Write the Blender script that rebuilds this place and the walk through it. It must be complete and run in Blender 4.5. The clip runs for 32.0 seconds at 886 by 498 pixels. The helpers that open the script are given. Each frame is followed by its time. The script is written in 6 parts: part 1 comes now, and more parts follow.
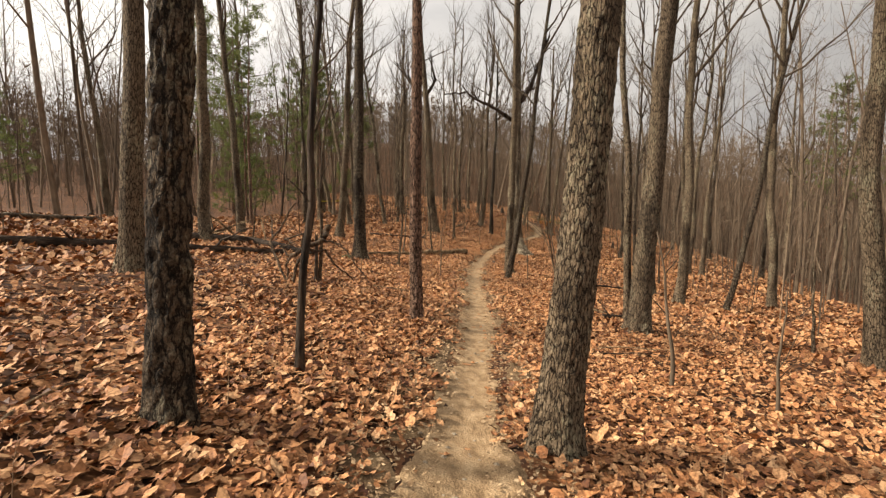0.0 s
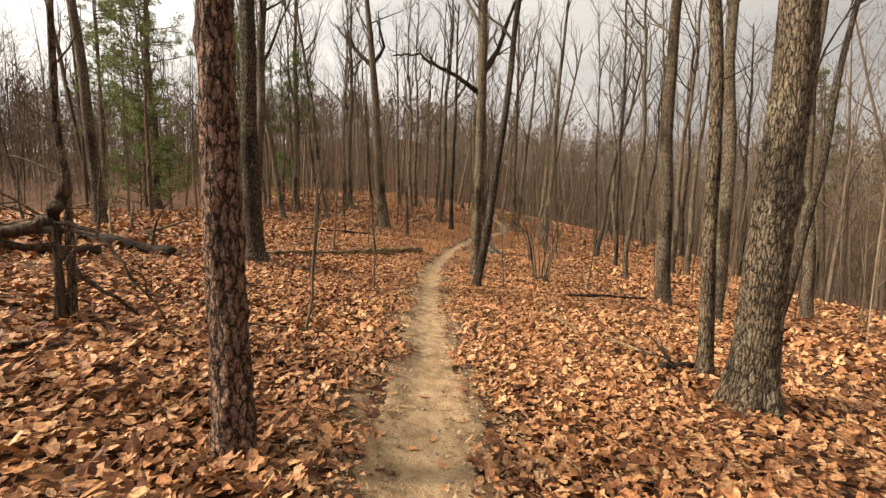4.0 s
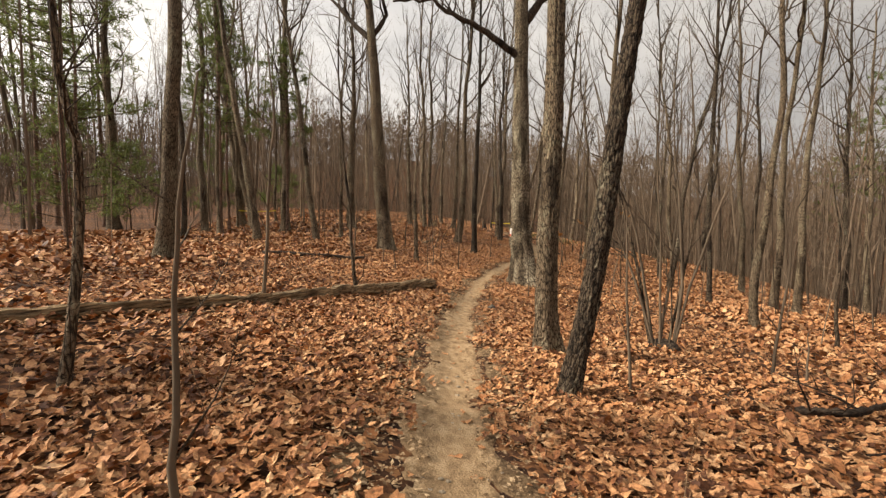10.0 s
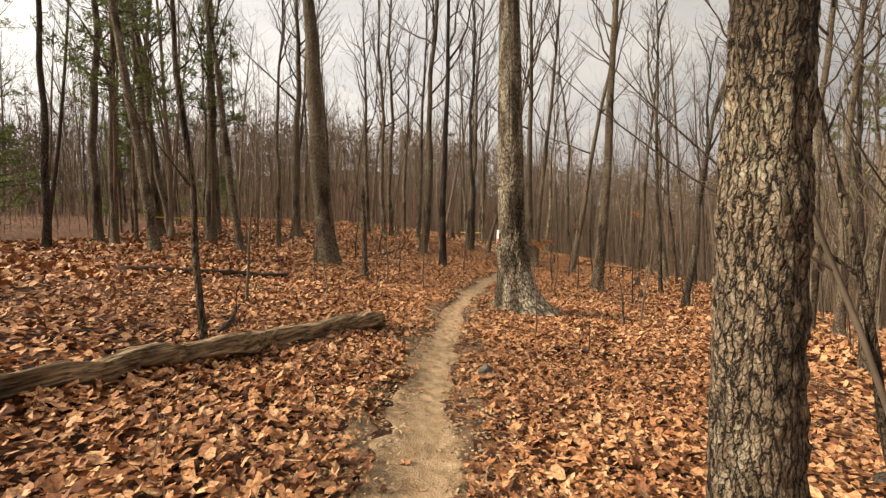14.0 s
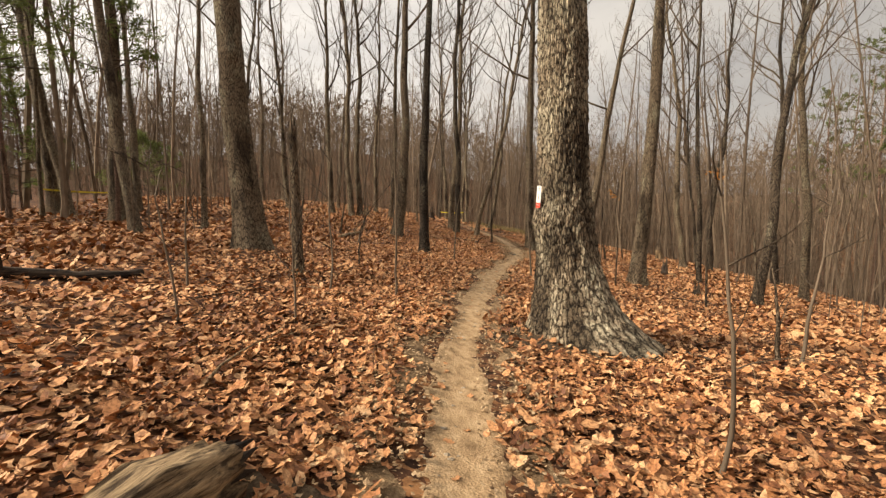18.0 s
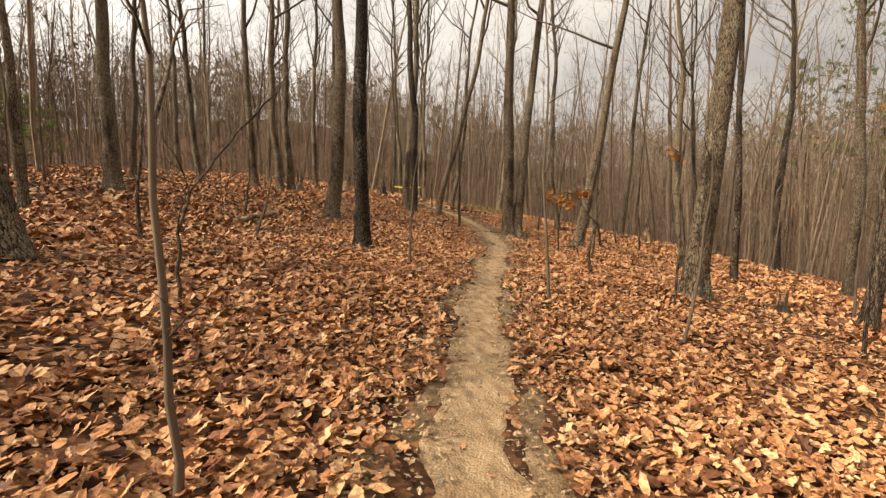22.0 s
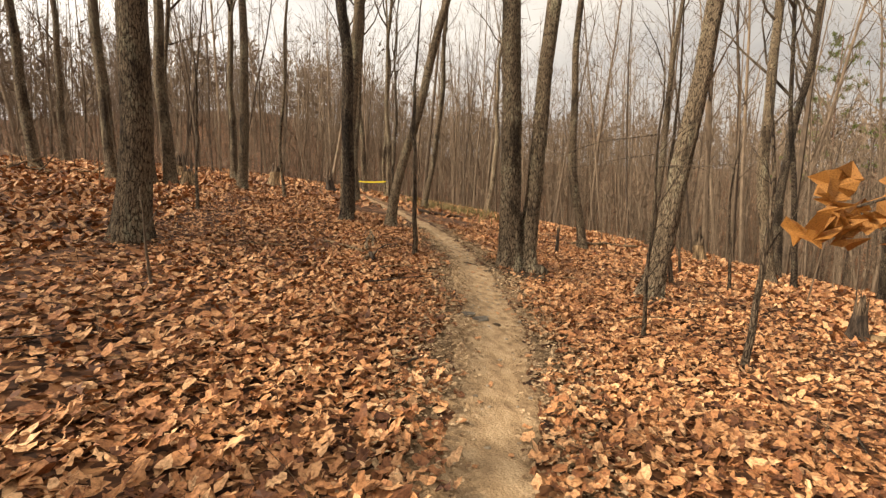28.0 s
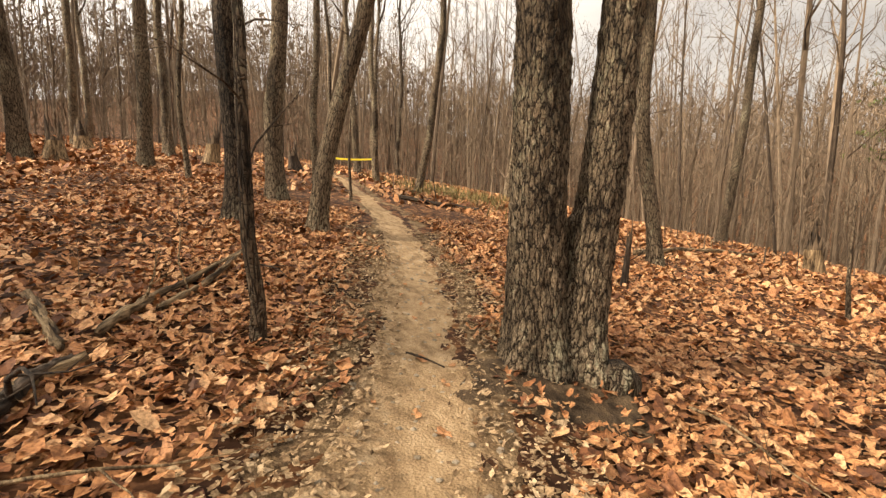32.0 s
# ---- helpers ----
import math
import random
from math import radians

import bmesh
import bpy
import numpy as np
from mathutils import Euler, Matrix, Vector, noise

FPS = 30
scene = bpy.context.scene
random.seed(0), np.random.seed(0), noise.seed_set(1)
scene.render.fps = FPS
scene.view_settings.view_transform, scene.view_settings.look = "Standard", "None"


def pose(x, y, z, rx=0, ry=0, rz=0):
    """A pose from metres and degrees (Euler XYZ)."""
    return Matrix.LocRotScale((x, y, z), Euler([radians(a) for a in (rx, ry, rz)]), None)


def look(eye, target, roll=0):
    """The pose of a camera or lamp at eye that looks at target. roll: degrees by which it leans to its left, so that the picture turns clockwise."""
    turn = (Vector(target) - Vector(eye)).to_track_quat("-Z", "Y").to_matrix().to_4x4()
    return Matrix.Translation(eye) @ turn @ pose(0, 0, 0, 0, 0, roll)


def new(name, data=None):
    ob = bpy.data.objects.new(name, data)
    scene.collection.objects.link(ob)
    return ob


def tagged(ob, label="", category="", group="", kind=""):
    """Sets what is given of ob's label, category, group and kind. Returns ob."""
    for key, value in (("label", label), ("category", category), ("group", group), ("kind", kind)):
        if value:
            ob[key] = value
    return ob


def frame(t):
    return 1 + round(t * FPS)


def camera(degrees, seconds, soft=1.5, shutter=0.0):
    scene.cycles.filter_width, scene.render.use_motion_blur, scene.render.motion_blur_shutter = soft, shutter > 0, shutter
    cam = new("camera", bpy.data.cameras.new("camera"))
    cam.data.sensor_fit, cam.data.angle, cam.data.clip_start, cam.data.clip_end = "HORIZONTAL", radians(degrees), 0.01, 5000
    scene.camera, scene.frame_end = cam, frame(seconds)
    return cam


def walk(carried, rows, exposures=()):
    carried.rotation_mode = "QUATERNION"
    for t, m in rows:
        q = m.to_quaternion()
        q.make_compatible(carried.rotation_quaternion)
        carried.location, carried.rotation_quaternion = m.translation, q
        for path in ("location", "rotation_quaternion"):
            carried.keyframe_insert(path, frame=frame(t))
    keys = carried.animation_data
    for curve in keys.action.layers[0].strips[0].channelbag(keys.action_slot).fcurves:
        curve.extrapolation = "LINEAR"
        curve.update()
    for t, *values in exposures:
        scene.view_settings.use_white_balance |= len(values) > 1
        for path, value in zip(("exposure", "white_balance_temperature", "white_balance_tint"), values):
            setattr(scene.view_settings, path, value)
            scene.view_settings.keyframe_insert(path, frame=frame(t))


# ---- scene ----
cam = camera(86.7, 32.0, 1.35)
PATH = [
    (0.0, 0.000, 0.000, 1.450, 83.39, -0.69, 0.08),
    (0.5, 0.031, 0.641, 1.376, 83.60, -0.76, -0.52),
    (1.0, -0.031, 1.314, 1.297, 83.31, -0.79, -0.81),
    (1.5, 0.031, 2.046, 1.182, 82.51, -0.83, -1.11),
    (2.0, 0.063, 2.749, 1.070, 82.52, -0.82, -1.92),
    (2.5, 0.186, 3.457, 0.990, 82.64, -0.94, -3.01),
    (3.0, 0.186, 4.105, 0.915, 82.86, -0.98, -4.22),
    (3.5, 0.342, 4.754, 0.841, 83.18, -0.96, -4.92),
    (5.5, 0.654, 7.114, 0.572, 83.77, -0.83, -4.64),
    (6.0, 0.717, 7.742, 0.532, 83.97, -0.72, -4.55),
    (6.5, 0.780, 8.430, 0.453, 83.96, -0.66, -4.05),
    (7.0, 0.780, 9.063, 0.411, 83.85, -0.63, -3.75),
    (7.5, 0.811, 9.666, 0.374, 84.85, -0.63, -3.75),
    (8.0, 0.779, 10.335, 0.328, 85.94, -0.52, -2.86),
    (8.5, 0.874, 11.007, 0.284, 85.21, -0.39, -0.86),
    (9.0, 0.842, 11.649, 0.241, 85.82, -0.39, -1.67),
    (9.5, 0.906, 12.323, 0.164, 86.43, -0.48, -2.46),
    (10.0, 0.873, 13.007, 0.150, 86.24, -0.44, -2.97),
    (10.5, 0.938, 13.686, 0.072, 86.05, -0.47, -3.27),
    (11.0, 0.937, 14.375, 0.058, 86.25, -0.39, -3.48),
    (11.5, 1.036, 15.032, 0.016, 86.75, -0.40, -3.58),
    (12.0, 1.068, 15.690, -0.027, 87.48, -0.35, -4.89),
    (12.5, 1.168, 16.350, -0.102, 88.01, -0.40, -6.19),
    (13.0, 1.167, 17.019, -0.146, 88.62, -0.26, -6.71),
    (13.5, 1.268, 17.694, -0.189, 88.43, -0.19, -7.02),
    (15.5, 1.439, 20.496, -0.337, 85.94, 0.04, -7.65),
    (16.0, 1.474, 21.203, -0.383, 86.06, 0.08, -8.16),
    (16.5, 1.581, 21.953, -0.432, 86.28, 0.01, -8.76),
    (17.0, 1.652, 22.714, -0.447, 86.18, 0.09, -8.97),
    (17.5, 1.798, 23.473, -0.533, 85.99, -0.04, -9.25),
    (18.0, 1.907, 24.206, -0.580, 85.82, -0.04, -10.16),
    (18.5, 2.018, 24.909, -0.622, 85.66, -0.07, -11.26),
    (19.0, 2.128, 25.626, -0.592, 85.49, -0.17, -12.16),
    (19.5, 2.203, 26.303, -0.631, 85.61, -0.12, -12.66),
    (20.0, 2.354, 27.028, -0.637, 85.44, -0.11, -13.47),
    (20.5, 2.468, 27.755, -0.681, 84.70, -0.19, -15.17),
    (21.0, 2.698, 28.497, -0.648, 84.10, -0.18, -15.07),
    (21.5, 2.814, 29.203, -0.650, 83.40, -0.18, -15.07),
    (22.0, 3.088, 29.875, -0.645, 82.92, -0.23, -15.47),
    (22.5, 3.246, 30.593, -0.646, 82.82, -0.34, -15.56),
    (23.0, 3.564, 31.357, -0.651, 82.94, -0.39, -16.05),
    (23.5, 3.765, 32.166, -0.661, 83.26, -0.43, -16.45),
    (24.0, 4.127, 32.898, -0.660, 83.76, -0.43, -16.45),
    (24.5, 4.369, 33.713, -0.670, 83.83, -0.36, -15.75),
    (26.5, 5.307, 35.911, -0.620, 82.82, -0.52, -15.63),
    (27.0, 5.670, 36.633, -0.640, 82.92, -0.50, -16.24),
    (27.5, 5.951, 37.413, -0.666, 83.13, -0.48, -16.85),
    (28.0, 6.329, 38.128, -0.704, 82.53, -0.39, -16.96),
    (28.5, 6.575, 38.878, -0.760, 82.63, -0.38, -16.86),
    (29.0, 6.950, 39.579, -0.778, 82.53, -0.48, -16.85),
    (29.5, 7.196, 40.297, -0.804, 82.14, -0.54, -17.35),
    (30.0, 7.571, 40.969, -0.836, 81.45, -0.63, -18.04),
    (30.5, 7.808, 41.657, -0.840, 80.96, -0.64, -18.95),
    (31.0, 8.223, 42.312, -0.846, 80.55, -0.59, -18.55),
    (31.5, 8.535, 43.012, -0.871, 80.63, -0.46, -16.75),
    (32.0, 8.888, 43.669, -0.857, 80.41, -0.35, -14.25),
]
walk(cam, [(t, pose(*p)) for t, *p in PATH], [(0.0, 0.45, 7350, 10), (1.0, 0.45, 7350, 10), (3.0, 0.55, 7400, 10), (6.0, 0.57, 7400, 10), (10.0, 0.43, 7350, 10), (14.0, 0.53, 7400, 10), (18.0, 0.55, 7600, 10), (20.5, 0.63, 7650, 10), (22.5, 0.82, 7700, 10), (25.0, 0.86, 7700, 10), (29.0, 0.93, 7800, 10), (32.0, 1.13, 7900, 10)])

# ---- sky and sun: bright overcast day ----
world = bpy.data.worlds.new("overcast_sky")
scene.world = world
world.use_nodes = True
wt = world.node_tree
wt.nodes.clear()


def wnode(kind, **values):
    n = wt.nodes.new(kind)
    for key, value in values.items():
        n.inputs[key].default_value = value
    return n


sky = wnode("ShaderNodeTexSky")
sky.sky_type = "NISHITA"
sky.sun_disc = False
sky.sun_elevation = radians(33)
sky.sun_rotation = radians(266)
sky.air_density = 1.0
sky.dust_density = 4.0
grey = wnode("ShaderNodeHueSaturation", Saturation=0.12, Value=1.0)
coords = wnode("ShaderNodeTexCoord")
stretch = wnode("ShaderNodeMapping", Scale=(1.0, 1.0, 3.2))
cloud = wnode("ShaderNodeTexNoise", Scale=2.6, Detail=7.0, Roughness=0.55)
tone = wnode("ShaderNodeValToRGB")
tone.color_ramp.elements[0].position, tone.color_ramp.elements[0].color = 0.34, (0.7, 0.715, 0.75, 1)
tone.color_ramp.elements[1].position, tone.color_ramp.elements[1].color = 0.68, (1.0, 1.0, 1.0, 1)
veil = wnode("ShaderNodeMix")
veil.data_type = "RGBA"
veil.inputs[0].default_value = 0.75
veil.inputs[7].default_value = (9.2, 9.2, 9.4, 1)
times = wnode("ShaderNodeMix")
times.data_type, times.blend_type = "RGBA", "MULTIPLY"
times.inputs[0].default_value = 1.0
# an overcast sky is brightest overhead
height = wnode("ShaderNodeSeparateXYZ")
lift = wnode("ShaderNodeMapRange")
lift.inputs[1].default_value, lift.inputs[2].default_value, lift.inputs[3].default_value, lift.inputs[4].default_value = 0.0, 1.0, 1.08, 1.35
# and the cloud glows more towards the veiled sun
side = wnode("ShaderNodeMapRange")
side.inputs[1].default_value, side.inputs[2].default_value, side.inputs[3].default_value, side.inputs[4].default_value = -1.0, 1.0, 1.8, 0.52
gain = wnode("ShaderNodeMath")
gain.operation = "MULTIPLY"
over = wnode("ShaderNodeMix")
over.data_type, over.blend_type = "RGBA", "MULTIPLY"
over.inputs[0].default_value = 1.0
back = wnode("ShaderNodeBackground", Strength=0.069)
out = wnode("ShaderNodeOutputWorld")
wt.links.new(sky.outputs[0], grey.inputs["Color"])
wt.links.new(grey.outputs[0], veil.inputs[6])
wt.links.new(coords.outputs["Generated"], stretch.inputs[0])
wt.links.new(stretch.outputs[0], cloud.inputs[0])
wt.links.new(cloud.outputs[0], tone.inputs[0])
wt.links.new(veil.outputs[2], times.inputs[6])
wt.links.new(tone.outputs[0], times.inputs[7])
wt.links.new(coords.outputs["Generated"], height.inputs[0])
wt.links.new(height.outputs[2], lift.inputs[0])
wt.links.new(times.outputs[2], over.inputs[6])
wt.links.new(height.outputs[0], side.inputs[0])
wt.links.new(lift.outputs[0], gain.inputs[0])
wt.links.new(side.outputs[0], gain.inputs[1])
wt.links.new(gain.outputs[0], over.inputs[7])
wt.links.new(over.outputs[2], back.inputs[0])
wt.links.new(back.outputs[0], out.inputs[0])

sun = new("sun", bpy.data.lights.new("sun", "SUN"))
sun.data.energy, sun.data.angle, sun.data.color = 4.9, radians(7), (1.0, 0.93, 0.84)
sun.matrix_world = look((-70, -5, 46), (0, 0, 0))

# ---- plan: the trail's line and the lie of the land ----
TRAIL_Y = (-30, 0, 3, 6.4, 10.3, 14.4, 17, 20.5, 24, 27, 30, 33, 36, 39, 42, 45, 48.2, 51.5, 56, 63, 80, 120)
TRAIL_X = (-1.2, 0.03, 0.1, 0.5, 0.8, 0.98, 1.17, 1.43, 1.95, 2.45, 3.2, 4.2, 5.35, 6.7, 8.1, 9.2, 9.85, 10.2, 10.1, 9.6, 7, 2)
RISE_Y = (-30, -10, 0, 2.7, 4.75, 7.1, 10.3, 14.4, 17.7, 20.5, 24.2, 27, 30, 33.7, 36.6, 39.6, 43.7, 48, 55, 63, 80, 120)
RISE_Z = (2.2, 0.9, 0.0, -0.36, -0.6, -0.87, -1.12, -1.39, -1.64, -1.79, -2.03, -2.09, -2.1, -2.12, -2.09, -2.23, -2.31, -2.2, -1.75, -1.2, -0.3, 1.0)


def eased(y, xs, ys):
    return sum(np.interp(np.asarray(y, float) + k, xs, ys) for k in (-1.8, -0.9, 0, 0.9, 1.8)) / 5


def trail_x(y):
    return eased(y, TRAIL_Y, TRAIL_X)


def step01(a, b, v):
    k = np.clip((v - a) / (b - a), 0, 1)
    return k * k * (3 - 2 * k)


def land(x, y):
    """Height of the bare ground, without small bumps."""
    x, y = np.asarray(x, float), np.asarray(y, float)
    lat = x - trail_x(np.clip(y, -30, 110))
    left, right = np.minimum(lat, 0), np.maximum(lat, 0)
    z = eased(np.clip(y, -30, 110), RISE_Y, RISE_Z) + (2.55 - 0.85 * step01(24, 34, y) + 0.3 * step01(46, 60, y)) * (1 - np.exp(left / 13)) - (0.1 + 0.04 * step01(28, 36, y)) * np.minimum(right, 60) - 0.0015 * np.minimum(right, 60) ** 2
    z = z + 27 * step01(85, 260, y) * (0.4 + 0.6 * step01(-140, 0, x)) * (1 - 0.5 * step01(75, 210, x)) + 19 * step01(75, 190, lat) * (1 - 0.6 * step01(85, 260, y)) + 7 * step01(40, 190, -lat) * (1 - 0.7 * step01(85, 260, y)) + 3 * step01(30, 150, -y)
    return z


def ground(x, y):
    """Height of the ground, with its bumps and the worn trail."""
    x, y = np.asarray(x, float), np.asarray(y, float)
    lat = np.abs(x - trail_x(np.clip(y, -30, 110)))
    bumps = 0.035 * np.sin(1.1 * x + 0.7 * np.sin(0.9 * y)) * np.sin(1.3 * y + 0.5 * x) + 0.02 * np.sin(2.9 * x + 1.7 * y) * np.sin(2.3 * y - 1.9 * x + 1)
    return land(x, y) + bumps * step01(0.2, 1.2, lat) - 0.035 * (1 - step01(0.14, 0.42, lat))


# ---- materials ----
def material(name, rough=0.8):
    m = bpy.data.materials.new(name)
    m.use_nodes = True
    nt = m.node_tree
    bsdf = nt.nodes["Principled BSDF"]
    bsdf.inputs["Roughness"].default_value = rough
    bsdf.inputs["Specular IOR Level"].default_value = 0.25
    return m, nt, bsdf


def node(nt, kind, links=(), **values):
    n = nt.nodes.new(kind)
    for key, value in values.items():
        if key in n.inputs:
            n.inputs[key].default_value = value
    for key, socket in links:
        nt.links.new(socket, n.inputs[key])
    return n


def ramp(nt, socket, *stops):
    r = nt.nodes.new("ShaderNodeValToRGB")
    el = r.color_ramp.elements
    while len(el) < len(stops):
        el.new(0.5)
    for e, (p, c) in zip(el, stops):
        e.position, e.color = p, (*c, 1)
    nt.links.new(socket, r.inputs[0])
    return r.outputs[0]


def blend(nt, fac, a, b, mode="MIX"):
    n = nt.nodes.new("ShaderNodeMix")
    n.data_type, n.blend_type = "RGBA", mode
    for i, s in ((0, fac), (6, a), (7, b)):
        if isinstance(s, (int, float)):
            n.inputs[i].default_value = s
        elif isinstance(s, tuple):
            n.inputs[i].default_value = (*s, 1)
        else:
            nt.links.new(s, n.inputs[i])
    return n.outputs[2]


def mapped(nt, scale, source="Object"):
    c = nt.nodes.new("ShaderNodeTexCoord")
    return node(nt, "ShaderNodeMapping", [("Vector", c.outputs[source])], Scale=scale).outputs[0]


def bumped(nt, bsdf, height, strength, distance):
    b = node(nt, "ShaderNodeBump", [("Height", height)], Strength=strength, Distance=distance)
    nt.links.new(b.outputs[0], bsdf.inputs["Normal"])


def bark(name, dark, mid, light, lichen=(0.36, 0.38, 0.3), cover=0.56, ridge=26.0, depth=0.02, long=4.0, crossing=0.5):
    """Furrowed bark: meandering upright fissures and short cross cracks between plates, with pale lichen and dark stains in patches."""
    m, nt, bsdf = material(name, 0.9)
    warp = node(nt, "ShaderNodeTexNoise", [("Vector", mapped(nt, (7, 7, 5)))], Scale=1.0, Detail=4.0)

    def fissure(scale, push, width):
        add = nt.nodes.new("ShaderNodeVectorMath")
        add.operation = "MULTIPLY_ADD"
        nt.links.new(warp.outputs["Color"], add.inputs[0])
        add.inputs[1].default_value = (push, push, push)
        nt.links.new(mapped(nt, scale), add.inputs[2])
        n = node(nt, "ShaderNodeTexNoise", [("Vector", add.outputs[0])], Scale=1.0, Detail=1.2, Roughness=0.5)
        off = node(nt, "ShaderNodeMath", [(0, n.outputs[0])])
        off.operation = "SUBTRACT"
        off.inputs[1].default_value = 0.5
        absolute = node(nt, "ShaderNodeMath", [(0, off.outputs[0])])
        absolute.operation = "ABSOLUTE"
        wide = node(nt, "ShaderNodeMath", [(0, absolute.outputs[0])])
        wide.operation = "MULTIPLY"
        wide.inputs[1].default_value = 1 / width
        return wide.outputs[0]

    upright = fissure((ridge, ridge, ridge / long / 1.8), 0.45, 0.1)
    across = fissure((ridge * 0.5, ridge * 0.5, ridge * 0.8), 0.5, 0.08 * crossing)
    low = node(nt, "ShaderNodeMath", [(0, upright), (1, across)])
    low.operation = "MINIMUM"
    low.use_clamp = True
    grain = node(nt, "ShaderNodeTexNoise", [("Vector", mapped(nt, (70, 70, 28)))], Scale=1.0, Detail=6.0, Roughness=0.7)
    patch = node(nt, "ShaderNodeTexNoise", [("Vector", mapped(nt, (2.3, 2.3, 1.1)))], Scale=1.0, Detail=5.0, Roughness=0.6)
    speck = node(nt, "ShaderNodeTexNoise", [("Vector", mapped(nt, (22, 22, 14)))], Scale=1.0, Detail=5.0, Roughness=0.75)
    info = nt.nodes.new("ShaderNodeObjectInfo")
    body = ramp(nt, grain.outputs[0], (0.28, dark), (0.45, mid), (0.7, light))
    plates = ramp(nt, low.outputs[0], (0.0, (0.13, 0.115, 0.105)), (0.3, (0.4, 0.38, 0.36)), (0.62, (1, 1, 1)))
    both = node(nt, "ShaderNodeMath", [(0, patch.outputs[0]), (1, speck.outputs[0])])
    both.operation = "ADD"
    half = node(nt, "ShaderNodeMath", [(0, both.outputs[0])])
    half.operation = "MULTIPLY"
    half.inputs[1].default_value = 0.5
    where = ramp(nt, half.outputs[0], (cover - 0.03, (0, 0, 0)), (cover + 0.05, (0.85, 0.85, 0.85)))
    col = blend(nt, where, body, lichen)
    col = blend(nt, 1.0, col, plates, "MULTIPLY")
    stain = node(nt, "ShaderNodeTexNoise", [("Vector", mapped(nt, (1.7, 1.7, 0.55)))], Scale=1.0, Detail=7.0, Roughness=0.66)
    col = blend(nt, 1.0, col, ramp(nt, stain.outputs[0], (0.4, (0.34, 0.32, 0.3)), (0.5, (1, 1, 1))), "MULTIPLY")
    own = ramp(nt, info.outputs["Random"], (0.0, (0.78, 0.75, 0.72)), (1.0, (1.15, 1.12, 1.08)))
    col = blend(nt, 1.0, col, own, "MULTIPLY")
    nt.links.new(col, bsdf.inputs["Base Color"])
    rise = blend(nt, 0.25, low.outputs[0], grain.outputs["Color"])
    bumped(nt, bsdf, rise, 1.0, depth)
    return m


OAK = bark("oak_bark", (0.05, 0.036, 0.026), (0.15, 0.112, 0.078), (0.27, 0.21, 0.15), (0.3, 0.28, 0.2), 0.56, 30, 0.03)
BLACK = bark("black_bark", (0.022, 0.016, 0.012), (0.07, 0.05, 0.037), (0.15, 0.115, 0.085), (0.24, 0.23, 0.17), 0.6, 22, 0.035, 2.4)
GREY = bark("grey_twig_bark", (0.05, 0.038, 0.028), (0.12, 0.092, 0.066), (0.22, 0.175, 0.13), (0.28, 0.27, 0.2), 0.62, 60, 0.004, 6)


